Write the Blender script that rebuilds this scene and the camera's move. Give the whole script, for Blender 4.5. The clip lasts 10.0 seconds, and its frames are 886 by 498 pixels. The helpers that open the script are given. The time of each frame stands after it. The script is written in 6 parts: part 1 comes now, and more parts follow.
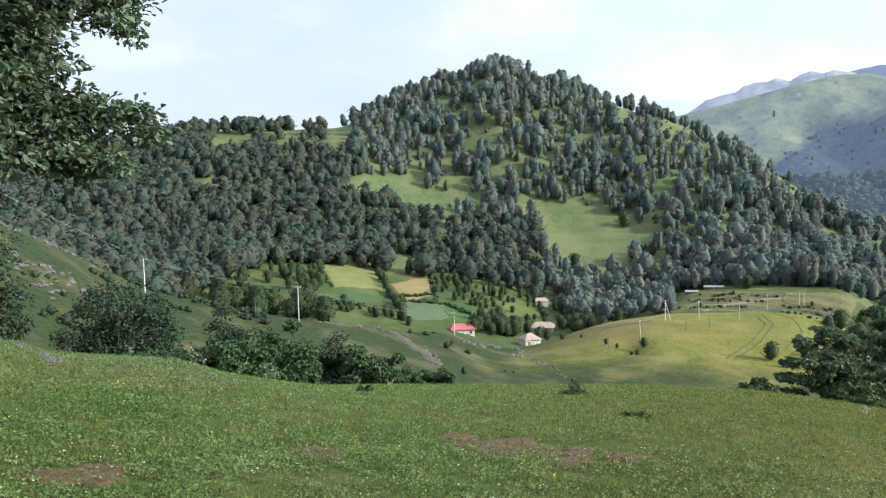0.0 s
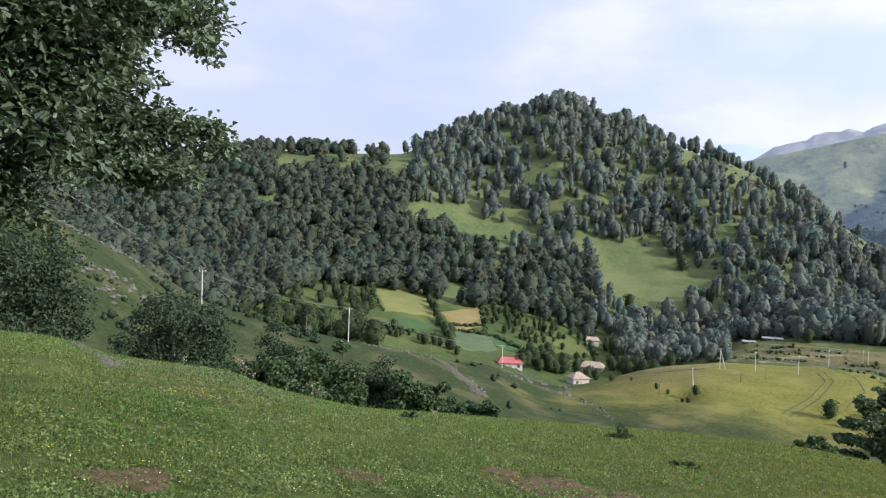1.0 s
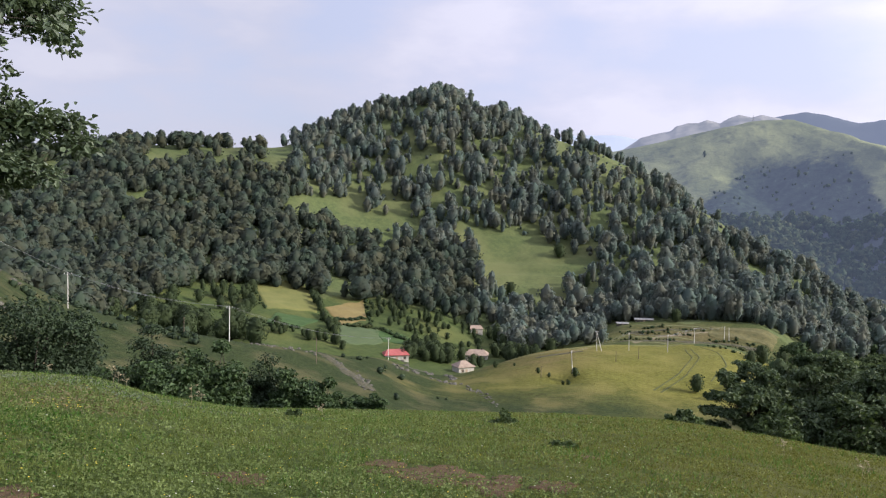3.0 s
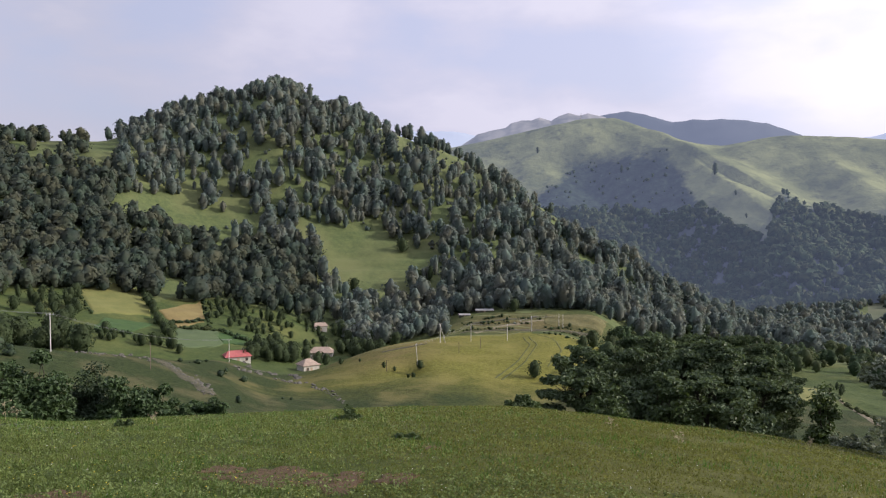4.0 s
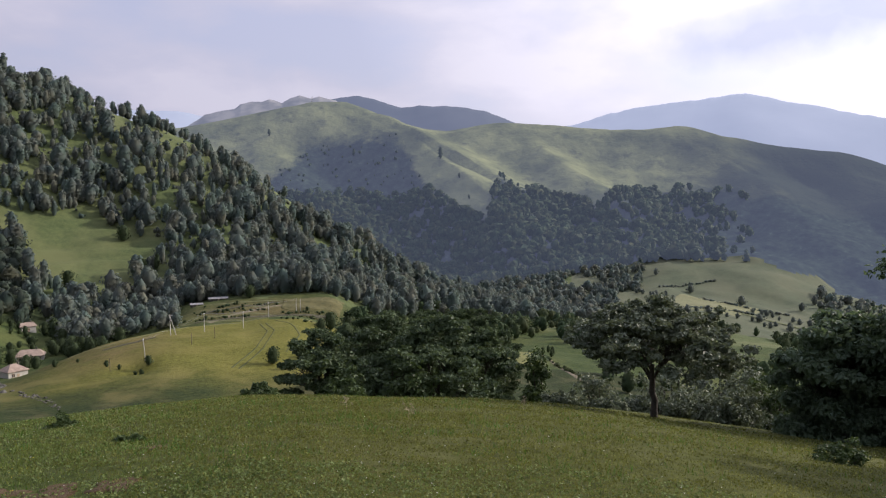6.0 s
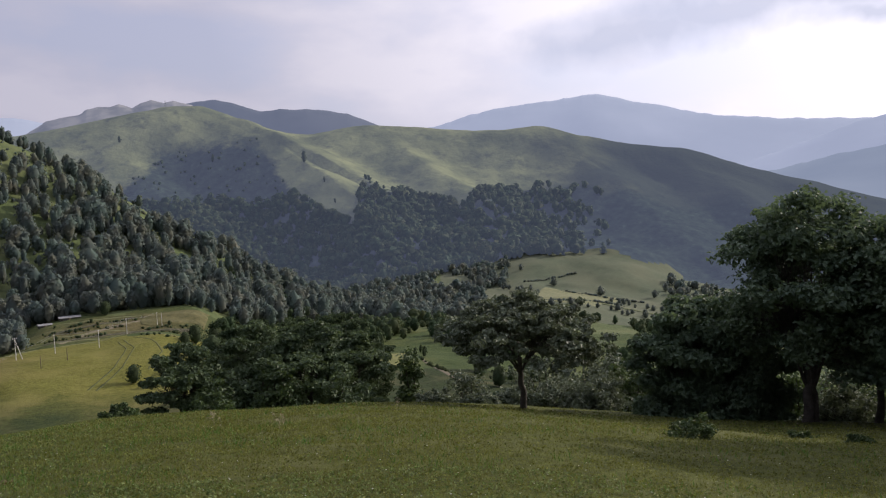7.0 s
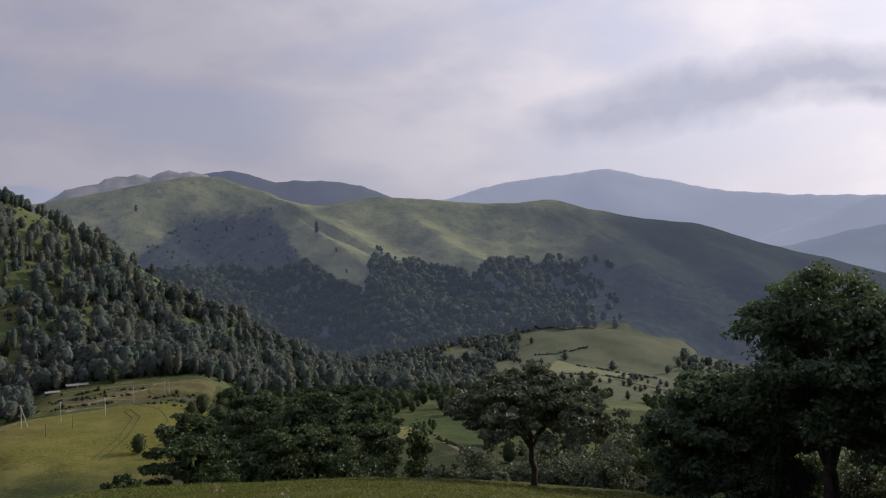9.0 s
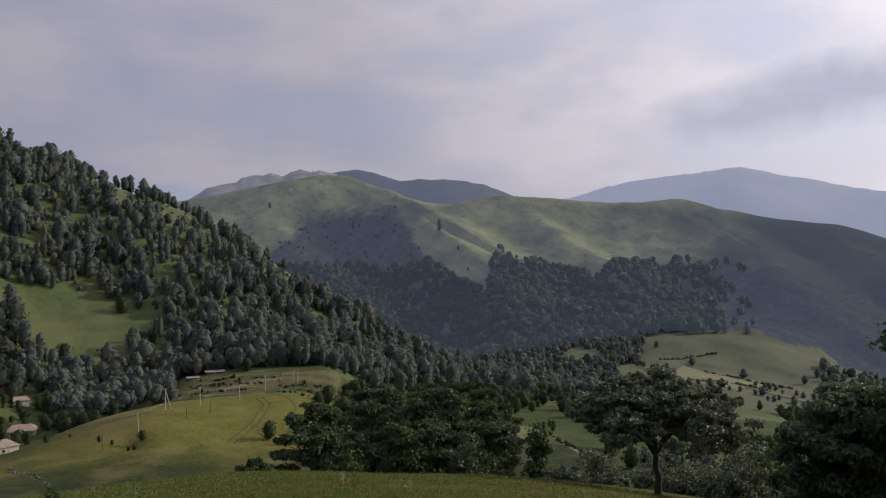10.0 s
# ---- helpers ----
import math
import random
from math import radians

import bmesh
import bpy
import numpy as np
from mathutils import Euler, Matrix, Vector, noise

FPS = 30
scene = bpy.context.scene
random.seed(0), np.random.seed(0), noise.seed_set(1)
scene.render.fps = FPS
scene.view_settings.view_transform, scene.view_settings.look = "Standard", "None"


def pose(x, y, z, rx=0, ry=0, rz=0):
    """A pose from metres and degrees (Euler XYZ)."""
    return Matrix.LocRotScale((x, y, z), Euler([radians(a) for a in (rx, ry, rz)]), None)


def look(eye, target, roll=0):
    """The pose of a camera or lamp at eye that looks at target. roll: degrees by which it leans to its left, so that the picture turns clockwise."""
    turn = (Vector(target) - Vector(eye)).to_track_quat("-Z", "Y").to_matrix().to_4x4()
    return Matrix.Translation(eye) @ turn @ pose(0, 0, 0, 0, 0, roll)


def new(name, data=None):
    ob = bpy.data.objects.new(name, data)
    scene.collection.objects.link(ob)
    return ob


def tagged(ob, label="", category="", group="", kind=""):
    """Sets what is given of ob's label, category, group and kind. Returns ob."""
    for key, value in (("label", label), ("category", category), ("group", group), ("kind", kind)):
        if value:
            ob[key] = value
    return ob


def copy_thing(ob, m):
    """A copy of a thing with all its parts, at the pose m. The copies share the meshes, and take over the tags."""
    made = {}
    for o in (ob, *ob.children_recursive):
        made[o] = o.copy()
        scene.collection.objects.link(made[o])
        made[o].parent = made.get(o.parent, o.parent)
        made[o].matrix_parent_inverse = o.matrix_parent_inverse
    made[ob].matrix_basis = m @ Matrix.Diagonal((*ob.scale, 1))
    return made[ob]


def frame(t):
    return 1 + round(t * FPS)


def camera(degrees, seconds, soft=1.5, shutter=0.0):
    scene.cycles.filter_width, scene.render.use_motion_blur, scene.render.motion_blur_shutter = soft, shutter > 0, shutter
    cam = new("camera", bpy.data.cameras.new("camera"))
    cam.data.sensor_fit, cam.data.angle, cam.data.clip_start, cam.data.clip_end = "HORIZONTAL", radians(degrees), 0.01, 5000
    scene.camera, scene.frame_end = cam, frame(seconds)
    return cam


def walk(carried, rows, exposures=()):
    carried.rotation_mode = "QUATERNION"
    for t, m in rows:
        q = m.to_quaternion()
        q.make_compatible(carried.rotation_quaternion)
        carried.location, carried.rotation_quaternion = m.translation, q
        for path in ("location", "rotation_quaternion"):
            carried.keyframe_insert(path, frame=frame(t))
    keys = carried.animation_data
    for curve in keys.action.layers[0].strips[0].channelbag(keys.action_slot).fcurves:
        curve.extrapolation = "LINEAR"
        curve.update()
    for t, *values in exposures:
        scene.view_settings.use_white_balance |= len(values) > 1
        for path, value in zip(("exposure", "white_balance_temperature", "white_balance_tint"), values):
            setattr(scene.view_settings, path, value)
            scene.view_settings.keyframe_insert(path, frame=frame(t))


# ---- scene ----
EYE = 1.6
cam = camera(59.85, 10.0, soft=1.2)
# seconds, yaw, pitch and roll of a phone held at arm's length and turned about the body
ROWS = [
    (0, -0.00, -4.00, 1.50),
    (0.5, 2.83, -2.66, -0.89),
    (1, 4.18, -1.80, -2.08),
    (1.5, 3.62, -1.91, -1.98),
    (2, 2.34, -1.59, -2.21),
    (2.2, 1.68, -1.61, -2.32),
    (3.3, -7.89, -2.33, -0.30),
    (3.5, -10.24, -2.32, -0.24),
    (4, -16.21, -2.39, 0.01),
    (4.5, -22.16, -2.48, 0.51),
    (5, -26.97, -3.31, 0.85),
    (5.5, -31.11, -3.82, 0.82),
    (5.7, -33.01, -3.75, 0.63),
    (7, -45.66, -3.87, 2.55),
    (7.5, -51.95, -3.08, 2.66),
    (8, -55.32, -3.03, 2.62),
    (8.5, -52.95, -1.85, 2.47),
    (9, -44.83, 1.49, 1.86),
    (9.5, -39.13, 2.04, 0.93),
    (10, -35.83, 1.60, 0.79),
]
ARM = 0.4


def held(yaw, pitch, roll):
    a = radians(yaw)
    return pose(-ARM * math.sin(a), ARM * math.cos(a), EYE, 90 + pitch, roll, yaw)


walk(cam, [(t, held(a, b, c)) for t, a, b, c in ROWS],
     exposures=[(0, 0.52, 5460, 4), (0.5, 0.41, 5480, 5), (1.0, 0.26, 5580, 7), (2.0, 0.18, 5690, 10), (3.5, -0.04, 5930, 13), (4.5, -0.22, 5940, 15),
                (5.5, -0.27, 5920, 15), (7.5, -0.66, 6020, 14), (8.5, -0.8, 6060, 14), (9.2, -1.04, 6080, 14), (10.0, -1.02, 6090, 14)])

# ---- light ----
SUN_AZ, SUN_EL = 108.0, 27.0


def bearing(az, el=0.0, r=1.0):
    """A point at az degrees to the right of +y, el degrees up, r metres out."""
    a, e = radians(az), radians(el)
    return Vector((math.sin(a) * math.cos(e) * r, math.cos(a) * math.cos(e) * r, math.sin(e) * r))


sun = new("sun", bpy.data.lights.new("sun", "SUN"))
sun.data.energy, sun.data.angle, sun.data.color = 6.0, radians(1.2), (1.0, 0.88, 0.7)
sun.matrix_world = look(bearing(SUN_AZ, SUN_EL, 50), (0, 0, 0))

world = bpy.data.worlds.new("sky")
scene.world = world
world.use_nodes = True


def node(tree, kind, **values):
    n = tree.nodes.new(kind)
    for key, value in values.items():
        n.inputs[key.replace("_", " ")].default_value = value
    return n


def ramp(tree, source, stops):
    n = tree.nodes.new("ShaderNodeValToRGB")
    while len(n.color_ramp.elements) < len(stops):
        n.color_ramp.elements.new(0.5)
    for e, (at, c) in zip(n.color_ramp.elements, stops):
        e.position, e.color = at, (*c, 1) if len(c) == 3 else c
    tree.links.new(source, n.inputs["Fac"])
    return n.outputs["Color"]


def mixed(tree, fac, a, b, how="MIX"):
    n = tree.nodes.new("ShaderNodeMix")
    n.data_type, n.blend_type = "RGBA", how
    for socket, value in ((n.inputs[0], fac), (n.inputs[6], a), (n.inputs[7], b)):
        if isinstance(value, bpy.types.NodeSocket):
            tree.links.new(value, socket)
        elif isinstance(value, (int, float)):
            socket.default_value = value
        else:
            socket.default_value = (*value, 1)
    return n.outputs[2]


def math_node(tree, op, a, b=0.0, clamp=False):
    n = tree.nodes.new("ShaderNodeMath")
    n.operation, n.use_clamp = op, clamp
    for socket, value in zip(n.inputs, (a, b)):
        if isinstance(value, bpy.types.NodeSocket):
            tree.links.new(value, socket)
        else:
            socket.default_value = value
    return n.outputs[0]


def build_sky():
    t = world.node_tree
    back = t.nodes["Background"]
    sky = t.nodes.new("ShaderNodeTexSky")
    sky.sky_type, sky.sun_disc = "NISHITA", False
    sky.sun_elevation, sky.sun_rotation = radians(SUN_EL), radians(SUN_AZ)
    sky.air_density, sky.dust_density = 1.2, 3.0
    clear = mixed(t, 1.0, sky.outputs[0], (0.265, 0.242, 0.25), "MULTIPLY")
    way = t.nodes.new("ShaderNodeTexCoord").outputs["Generated"]
    # thin broken cloud over the whole sky, flattened towards the horizon
    flat = t.nodes.new("ShaderNodeMapping")
    flat.inputs["Scale"].default_value = (1.0, 1.0, 2.4)
    flat.inputs["Location"].default_value = (0.35, 1.4, 0.2)
    t.links.new(way, flat.inputs["Vector"])
    puffs = node(t, "ShaderNodeTexNoise", Scale=4.6, Detail=6.0, Roughness=0.5, Distortion=0.1)
    t.links.new(flat.outputs[0], puffs.inputs["Vector"])
    cover = ramp(t, puffs.outputs["Fac"], [(0.36, (0.82, 0.82, 0.82)), (0.56, (0.97, 0.97, 0.97))])
    # haze and cloud thin out overhead
    up = t.nodes.new("ShaderNodeSeparateXYZ")
    t.links.new(way, up.inputs[0])
    thin = ramp(t, up.outputs["Z"], [(0.3, (1, 1, 1)), (0.8, (0.85, 0.85, 0.85))])
    cover = mixed(t, 1.0, cover, thin, "MULTIPLY")
    # cloud grows whiter towards the sun
    dot = t.nodes.new("ShaderNodeVectorMath")
    dot.operation = "DOT_PRODUCT"
    t.links.new(way, dot.inputs[0])
    dot.inputs[1].default_value = bearing(88, 24)
    glow = ramp(t, dot.outputs["Value"], [(0.0, (0.65, 0.635, 0.7)), (0.25, (0.75, 0.725, 0.81)), (0.55, (0.84, 0.81, 0.885)), (0.75, (1.2, 1.15, 1.2)), (0.9, (1.6, 1.53, 1.56)), (1.0, (2.0, 1.9, 1.86))])
    shade = ramp(t, puffs.outputs["Fac"], [(0.36, (0.9, 0.915, 0.985)), (0.5, (0.99, 0.975, 0.995)), (0.62, (1.12, 1.085, 1.06))])
    cloud = mixed(t, 1.0, glow, shade, "MULTIPLY")
    # thin overcast is brightest overhead
    zenith = ramp(t, up.outputs["Z"], [(0.0, (0.96, 0.96, 0.96)), (0.32, (1.0, 1.0, 1.0)), (1.0, (1.9, 1.9, 1.9))])
    cloud = mixed(t, 1.0, cloud, zenith, "MULTIPLY")
    t.links.new(mixed(t, cover, clear, cloud), back.inputs["Color"])
    back.inputs["Strength"].default_value = 1.0
    # one long grey cloud bank under the white ones
    rough = node(t, "ShaderNodeTexNoise", Scale=6.5, Detail=5.0, Roughness=0.55)
    t.links.new(way, rough.inputs["Vector"])
    wobble = t.nodes.new("ShaderNodeVectorMath")
    wobble.operation = "MULTIPLY_ADD"
    t.links.new(rough.outputs["Color"], wobble.inputs[0])
    wobble.inputs[1].default_value = (0.17, 0.17, 0.11)
    t.links.new(way, wobble.inputs[2])
    bank = None
    for az, el, wide, high in ((58.6, 10.6, 0.075, 0.045), (63.0, 11.4, 0.1, 0.045), (70.0, 11.8, 0.1, 0.04), (80.0, 10.6, 0.09, 0.03)):
        c = bearing(az, el) + Vector((0.085, 0.085, 0.055))
        off = t.nodes.new("ShaderNodeVectorMath")
        off.operation = "SUBTRACT"
        t.links.new(wobble.outputs[0], off.inputs[0])
        off.inputs[1].default_value = c
        turn = t.nodes.new("ShaderNodeMapping")
        turn.vector_type = "POINT"
        turn.inputs["Rotation"].default_value = (0, 0, radians(az))
        turn.inputs["Scale"].default_value = (1 / wide, 0.3, 1 / high)
        t.links.new(off.outputs[0], turn.inputs["Vector"])
        size = t.nodes.new("ShaderNodeVectorMath")
        size.operation = "LENGTH"
        t.links.new(turn.outputs[0], size.inputs[0])
        one = ramp(t, size.outputs["Value"], [(0.2, (1, 1, 1)), (1.05, (0, 0, 0))])
        bank = one if bank is None else mixed(t, 1.0, bank, one, "LIGHTEN")
    grey = mixed(t, math_node(t, "MULTIPLY", bank, 0.75), mixed(t, cover, clear, cloud), (0.86, 0.885, 1.03))
    t.links.new(grey, back.inputs["Color"])


build_sky()

# ---- materials ----


def material(name):
    m = bpy.data.materials.new(name)
    m.use_nodes = True
    return m, m.node_tree, m.node_tree.nodes["Principled BSDF"]


def noise_of(t, scale, detail=4.0, rough=0.55, vector=None):
    n = node(t, "ShaderNodeTexNoise", Scale=scale, Detail=detail, Roughness=rough)
    if vector is None:
        vector = t.nodes.new("ShaderNodeTexCoord").outputs["Object"]
    t.links.new(vector, n.inputs["Vector"])
    return n.outputs["Fac"]


def relief(t, b, source, strength, distance):
    n = node(t, "ShaderNodeBump", Strength=strength, Distance=distance)
    t.links.new(source, n.inputs["Height"])
    t.links.new(n.outputs[0], b.inputs["Normal"])


def plain(name, low, high, scale, rough=0.8, bump=0.3, depth=0.02, metal=0.0):
    """A surface that varies between two colours at two scales, with fine relief."""
    m, t, b = material(name)
    big, fine = noise_of(t, scale), noise_of(t, scale * 9, 6.0, 0.65)
    both = math_node(t, "ADD", math_node(t, "MULTIPLY", big, 0.55), math_node(t, "MULTIPLY", fine, 0.45))
    t.links.new(ramp(t, both, [(0.36, low), (0.64, high)]), b.inputs["Base Color"])
    b.inputs["Roughness"].default_value, b.inputs["Metallic"].default_value = rough, metal
    b.inputs["Specular IOR Level"].default_value = 0.25
    relief(t, b, fine, bump, depth)
    return m


def foliage(name, dark, light, patch, through_light=0.3, gloss=0.25):
    """Leaves: each leaf its own tone, crowns differ in patches, light shines through."""
    m, t, b = material(name)
    geo = t.nodes.new("ShaderNodeNewGeometry")
    blend = math_node(t, "ADD", math_node(t, "MULTIPLY", geo.outputs["Random Per Island"], 0.35),
                      math_node(t, "MULTIPLY", noise_of(t, patch, 2.0), 0.6))
    c = ramp(t, blend, [(0.25, dark), (0.78, light)])
    t.links.new(c, b.inputs["Base Color"])
    b.inputs["Roughness"].default_value, b.inputs["Specular IOR Level"].default_value = 0.55, gloss
    glow = t.nodes.new("ShaderNodeBsdfTranslucent")
    t.links.new(mixed(t, 0.5, c, (light[0] * 1.3, light[1] * 1.3, light[2] * 0.7)), glow.inputs["Color"])
    mix = t.nodes.new("ShaderNodeMixShader")
    mix.inputs[0].default_value = through_light
    t.links.new(b.outputs[0], mix.inputs[1])
    t.links.new(glow.outputs[0], mix.inputs[2])
    t.links.new(mix.outputs[0], t.nodes["Material Output"].inputs["Surface"])
    return m


def canopy(name, dark, light, haze_sheen, haze_glow=None):
    """Woods seen from afar: each crown its own tone, soft leaf masses, haze painted on as a blue sheen."""
    m, t, b = material(name)
    geo = t.nodes.new("ShaderNodeNewGeometry")
    crown, stands, fine = noise_of(t, 0.11, 1.0), noise_of(t, 0.012, 2.0), noise_of(t, 0.8, 4.0, 0.7)
    blend = math_node(t, "ADD", math_node(t, "MULTIPLY", crown, 0.5), math_node(t, "MULTIPLY", stands, 0.3))
    blend = math_node(t, "ADD", blend, math_node(t, "MULTIPLY", fine, 0.15))
    blend = math_node(t, "ADD", blend, math_node(t, "MULTIPLY", geo.outputs["Random Per Island"], 0.08))
    c = ramp(t, blend, [(0.36, dark), (0.64, light)])
    tint = ramp(t, noise_of(t, 0.07, 2.0, 0.6), [(0.38, (1.18, 1.0, 0.85)), (0.5, (1, 1, 1)), (0.64, (0.88, 1.04, 1.0))])
    t.links.new(mixed(t, 1.0, c, tint, "MULTIPLY"), b.inputs["Base Color"])
    b.inputs["Roughness"].default_value, b.inputs["Specular IOR Level"].default_value = 0.7, 0.1
    if haze_sheen:
        b.inputs["Sheen Weight"].default_value, b.inputs["Sheen Roughness"].default_value = haze_sheen, 0.9
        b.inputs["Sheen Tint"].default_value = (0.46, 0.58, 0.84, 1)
    # haze put into the leaves as a faint glow of their own
    if haze_glow:
        b.inputs["Emission Color"].default_value, b.inputs["Emission Strength"].default_value = (*haze_glow, 1), 1.0
    relief(t, b, fine, 0.5, 0.4)
    # light shines through the leaf masses
    glow = t.nodes.new("ShaderNodeBsdfTranslucent")
    t.links.new(mixed(t, 0.5, c, light), glow.inputs["Color"])
    mix = t.nodes.new("ShaderNodeMixShader")
    mix.inputs[0].default_value = 0.42
    t.links.new(b.outputs[0], mix.inputs[1])
    t.links.new(glow.outputs[0], mix.inputs[2])
    t.links.new(mix.outputs[0], t.nodes["Material Output"].inputs["Surface"])
    return m


def turf(name, dark, mid, dry, patch, fine, bump=0.6, depth=0.06, dry_at=0.6, grazed=None):
    """Grass seen as ground: broad dry patches, tufts and fine blades."""
    m, t, b = material(name)
    broad = noise_of(t, patch, 5.0, 0.6)
    tufts = noise_of(t, fine, 8.0, 0.8)
    green = ramp(t, tufts, [(0.34, dark), (0.62, mid)])
    if grazed:
        dry_part = t.nodes.new("ShaderNodeAttribute")
        dry_part.attribute_name = "dry"
        green = mixed(t, dry_part.outputs["Fac"], green, ramp(t, tufts, [(0.34, grazed[0]), (0.62, grazed[1])]))
    t.links.new(mixed(t, ramp(t, broad, [(dry_at - 0.12, (0, 0, 0)), (dry_at + 0.12, (0.85, 0.85, 0.85))]), green, dry), b.inputs["Base Color"])
    b.inputs["Roughness"].default_value, b.inputs["Specular IOR Level"].default_value = 0.9, 0.1
    relief(t, b, tufts, bump, depth)
    return m


MEADOW = turf("meadow_turf", (0.016, 0.024, 0.006), (0.066, 0.092, 0.02), (0.085, 0.088, 0.028), 0.25, 5.0, grazed=((0.021, 0.025, 0.005), (0.08, 0.089, 0.017)))


def pasture():
    """Lush sunny pasture on the round hill that passes into rough, stony grazing to its left and in the hollow before
    it; the grazing is darkened for cloud shade.
    """
    m, t, b = material("pasture_turf")
    at = t.nodes.new("ShaderNodeTexCoord").outputs["Object"]
    tufts, broad, stray = noise_of(t, 0.8, 6.0, 0.7, at), noise_of(t, 0.06, 5.0, 0.62, at), noise_of(t, 0.03, 4.0, 0.6, at)
    lush = ramp(t, tufts, [(0.34, (0.07, 0.073, 0.013)), (0.62, (0.138, 0.134, 0.028))])
    lush = mixed(t, ramp(t, broad, [(0.46, (0, 0, 0)), (0.64, (0.8, 0.8, 0.8))]), lush, (0.15, 0.136, 0.036))
    dry = t.nodes.new("ShaderNodeAttribute")
    dry.attribute_name = "dry"
    lush = mixed(t, math_node(t, "MULTIPLY", dry.outputs["Fac"], ramp(t, broad, [(0.36, (0.2, 0.2, 0.2)), (0.56, (1, 1, 1))])), lush, ramp(t, tufts, [(0.36, (0.1, 0.074, 0.03)), (0.62, (0.17, 0.13, 0.055))]))
    # rough grazing, with cloud shade painted into its dark greens
    rough = ramp(t, tufts, [(0.34, (0.013, 0.021, 0.007)), (0.62, (0.034, 0.047, 0.015))])
    rough = mixed(t, ramp(t, broad, [(0.48, (0, 0, 0)), (0.62, (0.8, 0.8, 0.8))]), rough, (0.074, 0.07, 0.032))
    across, out = t.nodes.new("ShaderNodeVectorMath"), t.nodes.new("ShaderNodeVectorMath")
    across.operation, out.operation = "DOT_PRODUCT", "LENGTH"
    t.links.new(at, across.inputs[0])
    t.links.new(at, out.inputs[0])
    across.inputs[1].default_value = (math.cos(radians(8)), -math.sin(radians(8)), 0)
    drift = math_node(t, "MULTIPLY", math_node(t, "SUBTRACT", stray, 0.5), 2.4)
    side = math_node(t, "ADD", math_node(t, "MULTIPLY", across.outputs["Value"], 0.028), drift)
    deep = math_node(t, "ADD", math_node(t, "MULTIPLY", math_node(t, "SUBTRACT", out.outputs["Value"], 256.0), 0.028), drift)
    beyond = t.nodes.new("ShaderNodeVectorMath")
    beyond.operation = "DOT_PRODUCT"
    t.links.new(at, beyond.inputs[0])
    beyond.inputs[1].default_value = (-math.cos(radians(32)) * 0.028, math.sin(radians(32)) * 0.028, 0)
    side = math_node(t, "MINIMUM", side, math_node(t, "ADD", beyond.outputs["Value"], drift))
    fac = ramp(t, math_node(t, "ADD", math_node(t, "MULTIPLY", math_node(t, "MINIMUM", side, deep), 0.5), 0.5, True), [(0.15, (0, 0, 0)), (0.85, (1, 1, 1))])
    t.links.new(mixed(t, fac, rough, lush), b.inputs["Base Color"])
    b.inputs["Roughness"].default_value, b.inputs["Specular IOR Level"].default_value = 0.9, 0.1
    relief(t, b, tufts, 0.7, 0.45)
    return m


PASTURE = pasture()
FIELDS = turf("valley_turf", (0.026, 0.042, 0.014), (0.06, 0.08, 0.024), (0.1, 0.106, 0.034), 0.03, 0.4, 0.5, 0.5, 0.6, ((0.045, 0.04, 0.016), (0.125, 0.104, 0.045)))
# grass greyed in its base colour for the haze over the far valley
HAZED_MEADOW = turf("hazed_meadow", (0.06, 0.074, 0.046), (0.085, 0.102, 0.06), (0.105, 0.112, 0.068), 0.015, 0.1, 0.4, 0.5, 0.5)
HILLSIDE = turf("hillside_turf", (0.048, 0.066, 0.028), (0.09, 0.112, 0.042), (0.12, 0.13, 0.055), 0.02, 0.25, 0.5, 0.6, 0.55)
# leaf colour paled and blued to carry the haze over the hill
HAZED_FOREST_LEAF = canopy("hazed_forest_leaf", (0.072, 0.093, 0.08), (0.14, 0.163, 0.124), 0.09)
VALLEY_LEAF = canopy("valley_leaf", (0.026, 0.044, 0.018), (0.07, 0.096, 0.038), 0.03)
# leaf colour darkened to put the left-hand shrubs in shade
SHRUB_LEAF = foliage("dark_shrub_leaf", (0.018, 0.03, 0.017), (0.05, 0.074, 0.036), 0.5, 0.2, 0.15)
BEECH_LEAF = canopy("beech_leaf", (0.036, 0.05, 0.037), (0.08, 0.096, 0.062), 0.04)
FRESH_OAK_LEAF = foliage("fresh_oak_leaf", (0.03, 0.052, 0.028), (0.12, 0.158, 0.088), 0.9, 0.25, 0.5)
# far leaves glow bluish: haze painted as emission
FAR_LEAF = canopy("haze_glow_leaf", (0.022, 0.036, 0.022), (0.066, 0.086, 0.045), 0.0, (0.094, 0.11, 0.152))
BUSH_LEAF = foliage("bush_leaf", (0.03, 0.05, 0.018), (0.085, 0.122, 0.042), 0.4, 0.25)
OAK_LEAF = foliage("oak_leaf", (0.045, 0.074, 0.046), (0.128, 0.174, 0.102), 0.6, 0.34, 0.3)
SILVER_LEAF = foliage("silvery_leaf", (0.05, 0.068, 0.04), (0.16, 0.185, 0.12), 0.5, 0.2, 0.3)
EDGE_LEAF = foliage("edge_tree_leaf", (0.03, 0.05, 0.025), (0.105, 0.142, 0.066), 0.6, 0.25, 0.2)
ROW_LEAF = foliage("row_shrub_leaf", (0.02, 0.038, 0.015), (0.066, 0.104, 0.038), 0.6, 0.22, 0.2)
BARK = plain("bark", (0.025, 0.021, 0.017), (0.075, 0.066, 0.055), 3.0, 0.95, 0.9, 0.04)


